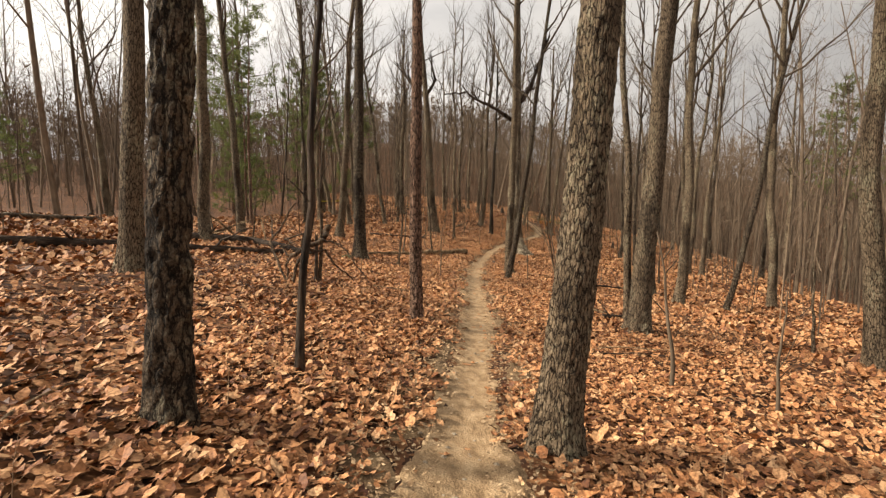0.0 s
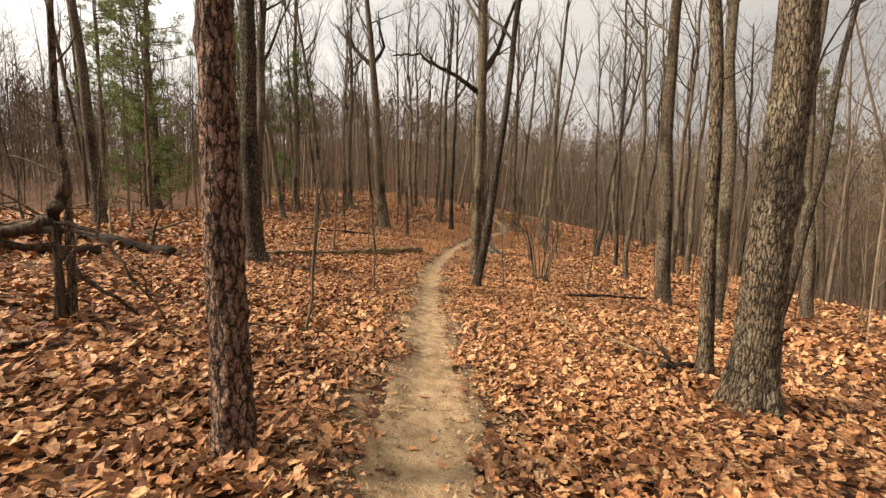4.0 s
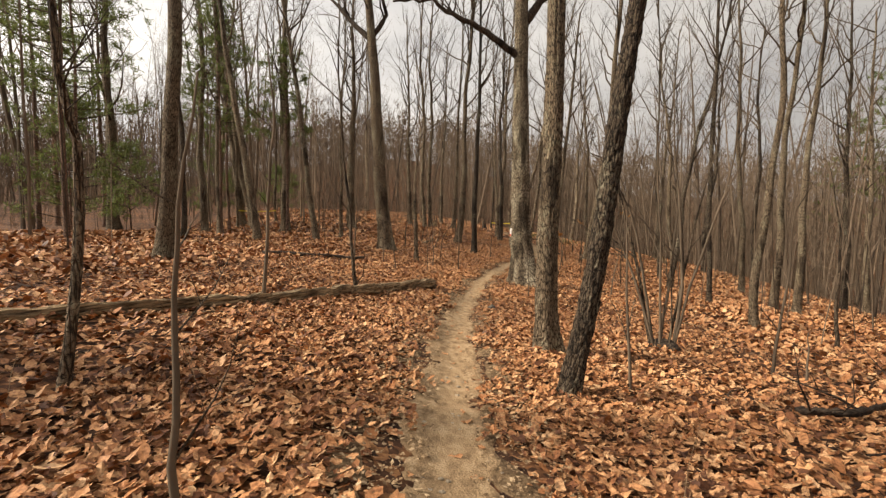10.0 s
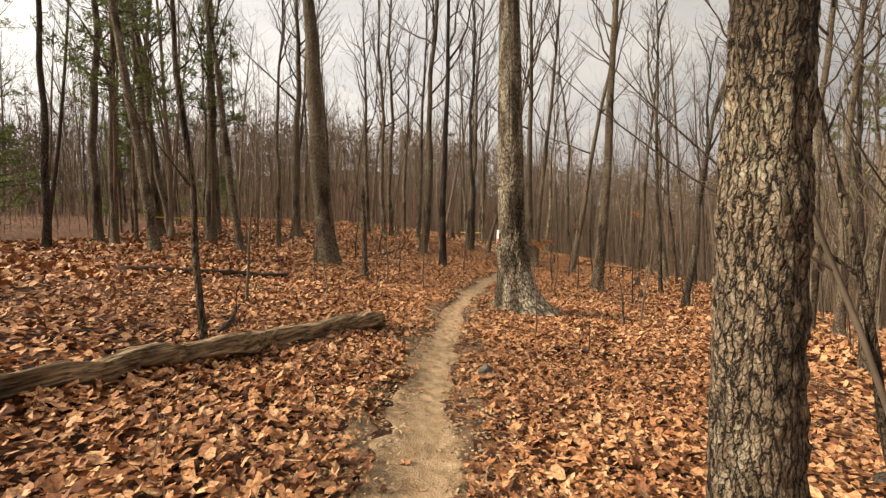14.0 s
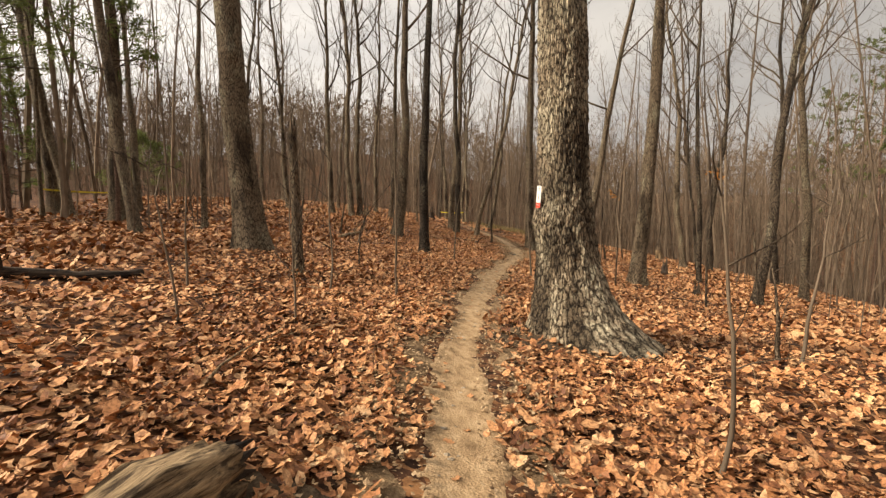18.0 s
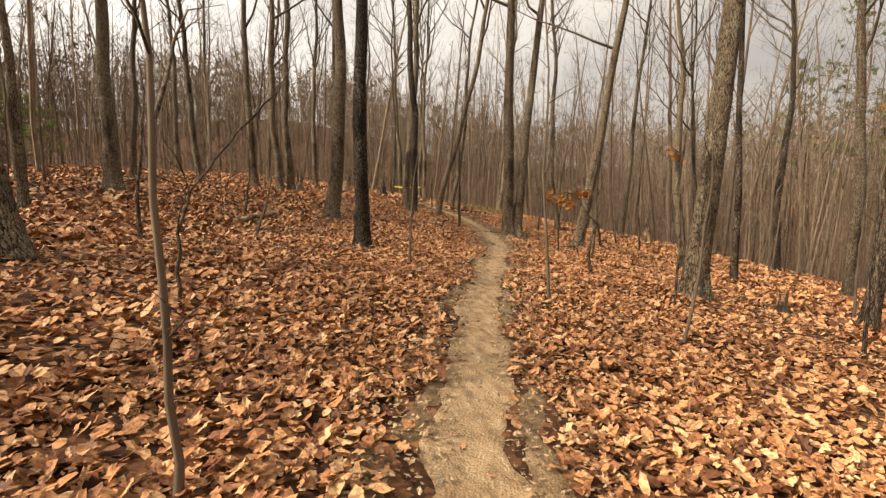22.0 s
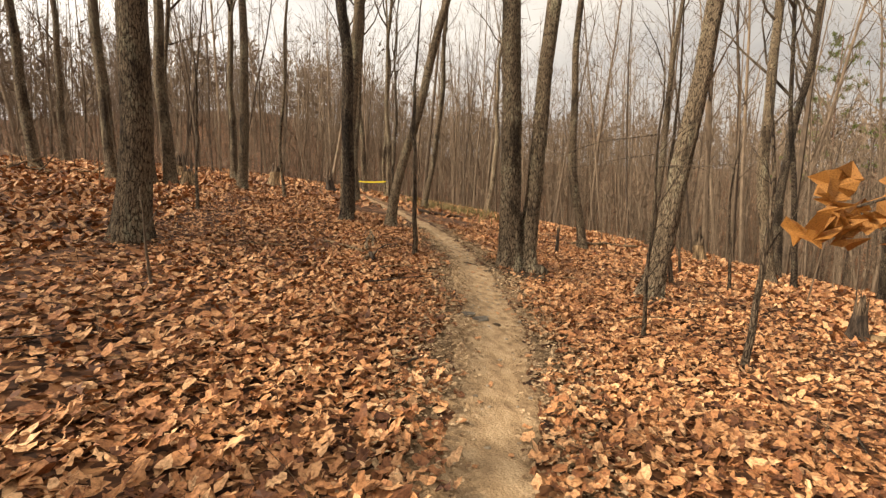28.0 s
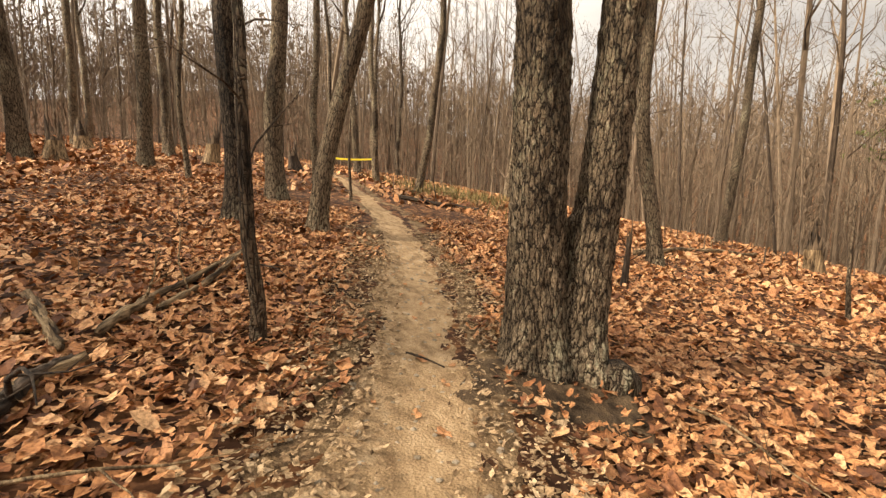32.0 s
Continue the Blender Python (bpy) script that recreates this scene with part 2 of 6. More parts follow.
def plate_bark(name, dark, mid, light, lichen, cover, long=2.6, gap=0.13, push=1.0, wet=0.36):
    """Bark of standing trunks: uneven upright plates with dark fissures, their crevice shade painted into the colour,
    laid out round the trunk, with lichen and stains in patches.
    """
    m, nt, bsdf = material(name, 0.9)

    def sums(op, a, b):
        n = nt.nodes.new("ShaderNodeMath")
        n.operation = op
        for i, s in enumerate((a, b)):
            if isinstance(s, (int, float)):
                n.inputs[i].default_value = s
            else:
                nt.links.new(s, n.inputs[i])
        return n.outputs[0]

    def split(colour):
        n = nt.nodes.new("ShaderNodeSeparateColor")
        nt.links.new(colour, n.inputs[0])
        return n.outputs

    coords = nt.nodes.new("ShaderNodeTexCoord")
    flat = nt.nodes.new("ShaderNodeSeparateXYZ")
    nt.links.new(coords.outputs["UV"], flat.inputs[0])
    coarse = split(node(nt, "ShaderNodeTexNoise", [("Vector", mapped(nt, (13, 13, 5)))], Scale=1.0, Detail=2.0).outputs["Color"])
    small = split(node(nt, "ShaderNodeTexNoise", [("Vector", mapped(nt, (46, 46, 24)))], Scale=1.0, Detail=3.0, Roughness=0.6).outputs["Color"])
    def cracks(across, upward, width):
        """Distance from the fissures of one net of plates, 0 in the fissure and 1 on the plate, and the plate's own tone."""
        where = nt.nodes.new("ShaderNodeCombineXYZ")
        nt.links.new(sums("ADD", sums("MULTIPLY", flat.outputs[0], across), sums("ADD", sums("MULTIPLY", coarse[1], 1.5 * push), sums("MULTIPLY", small[1], 1.25))), where.inputs[0])
        nt.links.new(sums("ADD", sums("MULTIPLY", flat.outputs[1], upward), sums("ADD", sums("MULTIPLY", coarse[0], 2.2 * push), sums("MULTIPLY", small[0], 1.2))), where.inputs[1])
        edge = nt.nodes.new("ShaderNodeTexVoronoi")
        edge.voronoi_dimensions, edge.feature = "2D", "DISTANCE_TO_EDGE"
        cell = nt.nodes.new("ShaderNodeTexVoronoi")
        cell.voronoi_dimensions = "2D"
        for n in (edge, cell):
            n.inputs["Scale"].default_value = 1.0
            nt.links.new(where.outputs[0], n.inputs["Vector"])
        open_width = sums("ADD", sums("MULTIPLY", coarse[2], width * 1.6), width * 0.25)
        return sums("MINIMUM", sums("DIVIDE", edge.outputs["Distance"], open_width), 1.0), split(cell.outputs["Color"])[0]

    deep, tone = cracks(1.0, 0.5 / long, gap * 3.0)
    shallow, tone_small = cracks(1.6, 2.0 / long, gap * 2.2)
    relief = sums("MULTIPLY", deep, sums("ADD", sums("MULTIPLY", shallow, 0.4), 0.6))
    grain = node(nt, "ShaderNodeTexNoise", [("Vector", mapped(nt, (85, 85, 34)))], Scale=1.0, Detail=6.0, Roughness=0.7)
    patch = node(nt, "ShaderNodeTexNoise", [("Vector", mapped(nt, (2.3, 2.3, 1.1)))], Scale=1.0, Detail=5.0, Roughness=0.6)
    speck = node(nt, "ShaderNodeTexNoise", [("Vector", mapped(nt, (24, 24, 15)))], Scale=1.0, Detail=5.0, Roughness=0.75)
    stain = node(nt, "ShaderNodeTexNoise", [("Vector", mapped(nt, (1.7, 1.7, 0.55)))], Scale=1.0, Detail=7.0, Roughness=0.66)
    info = nt.nodes.new("ShaderNodeObjectInfo")
    col = ramp(nt, grain.outputs[0], (0.3, dark), (0.47, mid), (0.68, light))
    half = sums("MULTIPLY", sums("ADD", patch.outputs[0], speck.outputs[0]), 0.5)
    col = blend(nt, ramp(nt, half, (cover - 0.03, (0, 0, 0)), (cover + 0.05, (0.8, 0.8, 0.8))), col, lichen)
    # fissures: dark bark plus crevice shade painted into the colour by relief
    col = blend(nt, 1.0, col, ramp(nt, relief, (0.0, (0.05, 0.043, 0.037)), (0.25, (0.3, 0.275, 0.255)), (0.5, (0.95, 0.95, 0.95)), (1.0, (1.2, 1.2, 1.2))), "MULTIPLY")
    col = blend(nt, 1.0, col, ramp(nt, sums("MULTIPLY", sums("ADD", tone, tone_small), 0.5), (0.15, (0.75, 0.74, 0.72)), (0.85, (1.2, 1.19, 1.17))), "MULTIPLY")
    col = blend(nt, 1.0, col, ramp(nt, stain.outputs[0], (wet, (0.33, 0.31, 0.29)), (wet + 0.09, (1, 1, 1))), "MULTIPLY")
    col = blend(nt, 1.0, col, ramp(nt, info.outputs["Random"], (0.0, (0.78, 0.75, 0.72)), (1.0, (1.15, 1.12, 1.08))), "MULTIPLY")
    nt.links.new(col, bsdf.inputs["Base Color"])
    rise = sums("ADD", relief, sums("MULTIPLY", sums("ADD", grain.outputs[0], speck.outputs[0]), 0.35))
    bumped(nt, bsdf, rise, 1.0, 0.035)
    return m


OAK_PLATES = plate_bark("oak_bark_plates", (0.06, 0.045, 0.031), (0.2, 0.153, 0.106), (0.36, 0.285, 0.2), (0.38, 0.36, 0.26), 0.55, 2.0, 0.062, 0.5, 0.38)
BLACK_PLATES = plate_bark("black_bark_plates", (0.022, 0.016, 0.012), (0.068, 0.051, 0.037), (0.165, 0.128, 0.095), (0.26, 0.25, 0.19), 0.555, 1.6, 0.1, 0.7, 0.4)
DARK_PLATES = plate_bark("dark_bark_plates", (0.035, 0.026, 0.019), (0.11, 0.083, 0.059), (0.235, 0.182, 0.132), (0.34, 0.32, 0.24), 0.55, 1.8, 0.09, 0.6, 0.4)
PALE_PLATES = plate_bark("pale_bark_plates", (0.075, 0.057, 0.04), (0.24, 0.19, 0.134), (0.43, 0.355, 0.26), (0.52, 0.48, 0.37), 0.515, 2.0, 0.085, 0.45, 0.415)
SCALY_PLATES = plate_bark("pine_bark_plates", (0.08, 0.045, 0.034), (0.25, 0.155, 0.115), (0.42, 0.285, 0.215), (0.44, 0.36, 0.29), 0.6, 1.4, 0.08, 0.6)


def wood(name, dark, light, rough=0.85):
    m, nt, bsdf = material(name, rough)
    fibre = node(nt, "ShaderNodeTexNoise", [("Vector", mapped(nt, (34, 34, 1.6)))], Scale=1.0, Detail=8.0, Roughness=0.68)
    blot = node(nt, "ShaderNodeTexNoise", [("Vector", mapped(nt, (4, 4, 1.5)))], Scale=1.0, Detail=4.0)
    col = ramp(nt, fibre.outputs[0], (0.4, dark), (0.6, light))
    col = blend(nt, 1.0, col, ramp(nt, blot.outputs[0], (0.38, (0.35, 0.32, 0.3)), (0.55, (1, 1, 1))), "MULTIPLY")
    nt.links.new(col, bsdf.inputs["Base Color"])
    bumped(nt, bsdf, fibre.outputs[0], 1.0, 0.04)
    return m


DEADWOOD = wood("weathered_wood", (0.07, 0.046, 0.027), (0.5, 0.35, 0.2))
SNAG = wood("brown_dead_wood", (0.04, 0.028, 0.019), (0.22, 0.15, 0.095))
ROTTEN = wood("rotten_dark_wood", (0.025, 0.019, 0.015), (0.12, 0.085, 0.06))


def twig_material(name, a, b):
    m, nt, bsdf = material(name, 0.9)
    g = nt.nodes.new("ShaderNodeNewGeometry")
    n = node(nt, "ShaderNodeTexNoise", [("Vector", mapped(nt, (5, 5, 2)))], Scale=1.0, Detail=3.0)
    col = ramp(nt, g.outputs["Random Per Island"], (0.0, a), (1.0, b))
    col = blend(nt, 1.0, col, ramp(nt, n.outputs[0], (0.3, (0.6, 0.6, 0.6)), (0.7, (1.15, 1.15, 1.15))), "MULTIPLY")
    nt.links.new(col, bsdf.inputs["Base Color"])
    return m


HAZY_BARK = twig_material("distant_twigs", (0.08, 0.056, 0.038), (0.22, 0.158, 0.107))
FAR_BARK = twig_material("far_wood_bark", (0.055, 0.039, 0.028), (0.24, 0.175, 0.12))
SMOOTH = twig_material("smooth_young_bark", (0.065, 0.047, 0.033), (0.2, 0.15, 0.104))
WEED = twig_material("dry_stem", (0.12, 0.075, 0.045), (0.3, 0.2, 0.12))


def leaf_material(name, stops, rough=0.6, through_light=0.0):
    m, nt, bsdf = material(name, rough)
    g = nt.nodes.new("ShaderNodeNewGeometry")
    n = node(nt, "ShaderNodeTexNoise", [("Vector", mapped(nt, (45, 45, 45)))], Scale=1.0, Detail=4.0, Roughness=0.6)
    broad = node(nt, "ShaderNodeTexNoise", [("Vector", mapped(nt, (0.6, 0.6, 0.6)))], Scale=1.0, Detail=4.0)
    col = ramp(nt, g.outputs["Random Per Island"], *stops)
    col = blend(nt, 1.0, col, ramp(nt, n.outputs[0], (0.36, (0.5, 0.45, 0.42)), (0.58, (1.12, 1.12, 1.1))), "MULTIPLY")
    col = blend(nt, 1.0, col, ramp(nt, broad.outputs[0], (0.35, (0.78, 0.74, 0.72)), (0.62, (1.08, 1.06, 1.04))), "MULTIPLY")
    nt.links.new(col, bsdf.inputs["Base Color"])
    bumped(nt, bsdf, n.outputs[0], 0.35, 0.01)
    if through_light:
        glow = node(nt, "ShaderNodeBsdfTranslucent", [("Color", col)])
        mix = node(nt, "ShaderNodeMixShader", [(1, bsdf.outputs[0]), (2, glow.outputs[0])])
        mix.inputs[0].default_value = through_light
        nt.links.new(mix.outputs[0], nt.nodes["Material Output"].inputs[0])
    return m


LITTER = leaf_material("fallen_leaves", ((0.0, (0.09, 0.036, 0.018)), (0.16, (0.24, 0.098, 0.043)), (0.42, (0.45, 0.208, 0.09)), (0.75, (0.57, 0.305, 0.147)), (1.0, (0.65, 0.405, 0.222))))
CLINGING = leaf_material("clinging_oak_leaves", ((0.0, (0.22, 0.085, 0.024)), (0.5, (0.42, 0.19, 0.052)), (1.0, (0.54, 0.3, 0.095))), 0.5, 0.3)
NEEDLES = leaf_material("pine_needles", ((0.0, (0.085, 0.115, 0.035)), (0.5, (0.14, 0.18, 0.055)), (1.0, (0.21, 0.25, 0.085))), 0.55, 0.45)
GRASS = leaf_material("dry_grass", ((0.0, (0.13, 0.11, 0.045)), (1.0, (0.28, 0.23, 0.1))), 0.7)


def make_ground():
    m, nt, bsdf = material("forest_floor", 0.92)
    twist = node(nt, "ShaderNodeTexNoise", [("Vector", mapped(nt, (9, 9, 9)))], Scale=1.0, Detail=3.0)
    move = nt.nodes.new("ShaderNodeVectorMath")
    move.operation = "MULTIPLY_ADD"
    nt.links.new(twist.outputs["Color"], move.inputs[0])
    move.inputs[1].default_value = (1.6, 1.6, 1.6)
    nt.links.new(mapped(nt, (11, 11, 11)), move.inputs[2])
    v = node(nt, "ShaderNodeTexVoronoi", [("Vector", move.outputs[0])], Scale=1.0)
    sep = nt.nodes.new("ShaderNodeSeparateColor")
    nt.links.new(v.outputs["Color"], sep.inputs[0])
    n = node(nt, "ShaderNodeTexNoise", [("Vector", mapped(nt, (14, 14, 14)))], Scale=1.0, Detail=7.0, Roughness=0.65)
    broad = node(nt, "ShaderNodeTexNoise", [("Vector", mapped(nt, (0.25, 0.25, 0.25)))], Scale=1.0, Detail=5.0)
    col = ramp(nt, sep.outputs[0], (0.0, (0.035, 0.016, 0.008)), (0.4, (0.085, 0.036, 0.017)), (0.75, (0.2, 0.09, 0.039)), (1.0, (0.36, 0.18, 0.08)))
    col = blend(nt, 1.0, col, ramp(nt, n.outputs[0], (0.35, (0.45, 0.42, 0.4)), (0.62, (1.1, 1.1, 1.1))), "MULTIPLY")
    col = blend(nt, 1.0, col, ramp(nt, broad.outputs[0], (0.38, (0.75, 0.72, 0.7)), (0.6, (1.05, 1.03, 1.0))), "MULTIPLY")
    nt.links.new(col, bsdf.inputs["Base Color"])
    bumped(nt, bsdf, v.outputs["Color"], 1.0, 0.06)
    return m


def make_dirt(name, tones):
    m, nt, bsdf = material(name, 0.95)
    fine = node(nt, "ShaderNodeTexNoise", [("Vector", mapped(nt, (90, 90, 90)))], Scale=1.0, Detail=6.0, Roughness=0.7)
    mid = node(nt, "ShaderNodeTexNoise", [("Vector", mapped(nt, (9, 5, 9)))], Scale=1.0, Detail=6.0, Roughness=0.6)
    grit = node(nt, "ShaderNodeTexVoronoi", [("Vector", mapped(nt, (55, 55, 55)))], Scale=1.0)
    col = ramp(nt, mid.outputs[0], (0.3, tones[0]), (0.5, tones[1]), (0.7, tones[2]))
    col = blend(nt, 1.0, col, ramp(nt, fine.outputs[0], (0.3, (0.62, 0.6, 0.58)), (0.65, (1.12, 1.12, 1.12))), "MULTIPLY")
    nt.links.new(col, bsdf.inputs["Base Color"])
    both = blend(nt, 0.5, fine.outputs["Color"], grit.outputs["Distance"])
    bumped(nt, bsdf, both, 0.6, 0.02)
    return m


FLOOR = make_ground()
HUMUS = make_dirt("dark_humus", ((0.08, 0.05, 0.027), (0.19, 0.122, 0.066), (0.33, 0.225, 0.125)))
MUCK = make_dirt("dark_soil", ((0.03, 0.02, 0.012), (0.08, 0.052, 0.03), (0.17, 0.115, 0.066)))
DIRT = make_dirt("trail_dirt", ((0.2, 0.125, 0.066), (0.38, 0.255, 0.142), (0.52, 0.37, 0.22)))
GRAVEL = make_dirt("pale_gravel", ((0.2, 0.155, 0.105), (0.32, 0.26, 0.19), (0.46, 0.39, 0.3)))
STONE = make_dirt("grey_stone", ((0.07, 0.06, 0.05), (0.15, 0.13, 0.105), (0.25, 0.22, 0.18)))
MULCH = leaf_material("crumbled_leaves", ((0.0, (0.16, 0.1, 0.056)), (0.5, (0.36, 0.25, 0.145)), (1.0, (0.52, 0.39, 0.25))), 0.9)


def plain(name, colour, rough=0.5):
    m, nt, bsdf = material(name, rough)
    n = node(nt, "ShaderNodeTexNoise", [("Vector", mapped(nt, (30, 30, 30)))], Scale=1.0, Detail=5.0)
    col = ramp(nt, n.outputs[0], (0.3, tuple(c * 0.82 for c in colour)), (0.6, colour))
    nt.links.new(col, bsdf.inputs["Base Color"])
    return m


WHITE = plain("white_plastic", (0.74, 0.72, 0.68))
RED = plain("red_plastic", (0.62, 0.06, 0.035))
INK = plain("black_print", (0.03, 0.03, 0.03))
YELLOW = plain("yellow_tape", (0.75, 0.6, 0.05))
MOSS = make_dirt("green_moss", ((0.045, 0.05, 0.02), (0.09, 0.095, 0.04), (0.17, 0.17, 0.09)))


# ---- building helpers ----
def mesh_from(name, verts, faces, mat, smooth=True):
    me = bpy.data.meshes.new(name)
    me.from_pydata(verts, [], faces)
    me.materials.append(mat)
    me.shade_smooth() if smooth else me.shade_flat()
    return me


def mesh_arrays(name, verts, faces, mat, smooth=False):
    """A mesh from arrays: verts n x 3, faces n x 3 or n x 4."""
    verts, faces = np.asarray(verts, np.float32), np.asarray(faces, np.int32)
    me = bpy.data.meshes.new(name)
    me.vertices.add(len(verts))
    me.vertices.foreach_set("co", verts.ravel())
    me.loops.add(faces.size)
    me.loops.foreach_set("vertex_index", faces.ravel())
    me.polygons.add(len(faces))
    me.polygons.foreach_set("loop_start", np.arange(0, faces.size, faces.shape[1], dtype=np.int32))
    me.materials.append(mat)
    me.update(calc_edges=True)
    me.shade_smooth() if smooth else me.shade_flat()
    return me


def part(name, me, parent, label="", m=None):
    ob = new(name, me)
    ob.parent = parent
    if m is not None:
        ob.matrix_basis = m
    return tagged(ob, label) if label else ob


def ring_frame(d):
    d = d.normalized()
    a = d.cross(Vector((0.3, 0.9, 0.2))) if abs(d.z) < 0.9 else d.cross(Vector((1, 0, 0)))
    a.normalize()
    return a, d.cross(a)


def tube(V, F, pts, radii, sides, tip=True):
    """Adds a round, tapering tube along pts to the lists V and F."""
    first = len(V)
    n = len(pts)
    for i, (p, r) in enumerate(zip(pts, radii)):
        d = pts[min(i + 1, n - 1)] - pts[max(i - 1, 0)]
        a, b = ring_frame(d)
        for k in range(sides):
            w = 2 * math.pi * k / sides
            V.append(p + (a * math.cos(w) + b * math.sin(w)) * r)
    for i in range(n - 1):
        for k in range(sides):
            k2 = (k + 1) % sides
            o = first + i * sides
            F.append((o + k, o + k2, o + sides + k2, o + sides + k))
    if tip:
        F.append(tuple(first + (n - 1) * sides + k for k in range(sides)))


def branch(V, F, p, d, length, r, level, rng, steps=5, wobble=0.22, rise=0.12, kids=(5, 4, 2), sides=(6, 4, 3, 3)):
    """A crooked branch with its side branches and twigs."""
    pts, radii = [p.copy()], [r]
    d = d.normalized()
    for i in range(steps):
        d = (d + Vector((rng.gauss(0, wobble), rng.gauss(0, wobble), rng.gauss(0, wobble * 0.7) + rise))).normalized()
        pts.append(pts[-1] + d * length / steps)
        radii.append(r * (1 - 0.82 * (i + 1) / steps))
    tube(V, F, pts, radii, sides[min(level, len(sides) - 1)], tip=level < 2)
    if level >= len(kids):
        return
    for k in range(kids[level]):
        f = 0.25 + 0.72 * (k + rng.random()) / kids[level]
        i = min(int(f * steps), steps - 1)
        q = pts[i].lerp(pts[i + 1], f * steps - i)
        along = (pts[i + 1] - pts[i]).normalized()
        a, b = ring_frame(along)
        w = rng.random() * 6.283
        out_dir = along * 0.75 + (a * math.cos(w) + b * math.sin(w)) * 0.75 + Vector((0, 0, 0.15))
        branch(V, F, q, out_dir, length * rng.uniform(0.35, 0.62) * (1.15 - 0.5 * f), radii[i] * 0.55, level + 1, rng, max(steps - 2, 1), wobble, rise, kids, sides)


rng = random.Random(7)
BOUGHS = []
for i in range(10):
    V, F = [], []
    branch(V, F, Vector((0, 0, 0)), Vector((1, 0, 0.75 if i % 3 else 1.5)), 3.6, 0.042, 0, rng, 6, 0.2, 0.13, (5, 3, 1), (5, 3, 3, 3))
    BOUGHS.append(mesh_from("limb", V, F, GREY))
TWIGS = []
for i in range(6):
    V, F = [], []
    branch(V, F, Vector((0, 0, 0)), Vector((1, 0, 0.5)), 0.8, 0.009, 1, rng, 4, 0.22, 0.06, (0, 4, 2), (4, 4, 3, 3))
    TWIGS.append(mesh_from("twig", V, F, GREY))


def hash_noise(u, v, seed):
    """Smooth value noise on arrays, about -1 to 1."""
    def lattice(a, b):
        s = np.sin(a * 127.1 + b * 311.7 + seed * 74.7) * 43758.5453
        return s - np.floor(s)
    iu, iv = np.floor(u), np.floor(v)
    fu, fv = u - iu, v - iv
    fu, fv = fu * fu * (3 - 2 * fu), fv * fv * (3 - 2 * fv)
    return 2 * ((lattice(iu, iv) * (1 - fu) + lattice(iu + 1, iv) * fu) * (1 - fv) + (lattice(iu, iv + 1) * (1 - fu) + lattice(iu + 1, iv + 1) * fu) * fv) - 1


def trunk_mesh(name, height, r, lean, mat, seed, sides=14, rings=26, bend=0.06, flare=0.5, top=0.35, furrow=0.0, knots=0, dense_to=None, lobes=5, plate_w=0.04, uneven=0.45):
    """A trunk rising from the origin: a flared foot, a slight sway, and on near trees furrowed bark in relief."""
    if dense_to:
        zs = np.concatenate([np.linspace(-0.25, dense_to, rings), np.linspace(dense_to, height, 14)[1:]])
    else:
        zs = np.concatenate([np.array([-0.25, 0.0, 0.08, 0.2, 0.4, 0.7]), np.linspace(1.1, height, rings - 6)])
    ang = np.linspace(0, 2 * np.pi, sides, endpoint=False) + np.pi / 2
    z, a = np.meshgrid(zs, ang, indexing="ij")
    k = np.clip(z / height, 0, 1)
    rad = r * (1 - (1 - top) * k ** 0.9)
    foot = np.exp(-np.maximum(z, 0) / (1.1 * r + 0.1))
    rad = rad * (1 + flare * foot * (1 + uneven * np.sin(lobes * a + seed) + 0.25 * np.sin(3 * a + 2.1 * seed)))
    rad = rad * (1 + 0.05 * hash_noise(a * 1.0 + seed, z * 1.3, seed))
    n = max(6, int(2 * np.pi * r / plate_w))
    if furrow:
        u = (a - np.pi / 2) / (2 * np.pi) * n
        rad = rad + furrow * (0.55 * hash_noise(u, z / (plate_w * 2.3), seed + 3) + 0.4 * hash_noise(u * 2.1, z / plate_w, seed + 9) - 0.2)
    for j in range(knots):
        za, aa = 0.6 + (height * 0.4) * ((seed * 0.37 + j * 0.618) % 1), 6.28 * ((seed * 0.77 + j * 0.381) % 1)
        rad = rad + 0.22 * r * np.exp(-((z - za) / (0.5 * r + 0.03)) ** 2 - ((a - aa) / 0.9) ** 2)
    sx = lean[0] * z + bend * (np.sin(z * 0.55 + seed) - math.sin(seed)) + 0.35 * bend * (np.sin(z * 1.7 + 2 * seed) - math.sin(2 * seed))
    sy = lean[1] * z + bend * (np.cos(z * 0.5 + 1.3 * seed) - math.cos(1.3 * seed))
    X, Y = sx + rad * np.cos(a), sy + rad * np.sin(a)
    verts = np.stack([X, Y, z], -1).reshape(-1, 3)
    i, j = np.meshgrid(np.arange(len(zs) - 1), np.arange(sides), indexing="ij")
    j2 = (j + 1) % sides
    faces = np.stack([i * sides + j, i * sides + j2, (i + 1) * sides + j2, (i + 1) * sides + j], -1).reshape(-1, 4)
    me = mesh_arrays(name, verts, faces, mat, True)
    # plates are spread round the trunk and along its height
    around = np.stack([j, j + 1, j + 1, j], -1).reshape(-1) * (n / sides)
    upward = np.stack([zs[i], zs[i], zs[i + 1], zs[i + 1]], -1).reshape(-1) / plate_w
    me.uv_layers.new(name="around").data.foreach_set("uv", np.stack([around, upward], -1).astype(np.float32).ravel())

    def axis(h):
        return Vector((lean[0] * h + bend * (math.sin(h * 0.55 + seed) - math.sin(seed)) + 0.35 * bend * (math.sin(h * 1.7 + 2 * seed) - math.sin(2 * seed)),
                       lean[1] * h + bend * (math.cos(h * 0.5 + 1.3 * seed) - math.cos(1.3 * seed)), h))
    return me, axis, lambda h: r * (1 - (1 - top) * (h / height) ** 0.9)


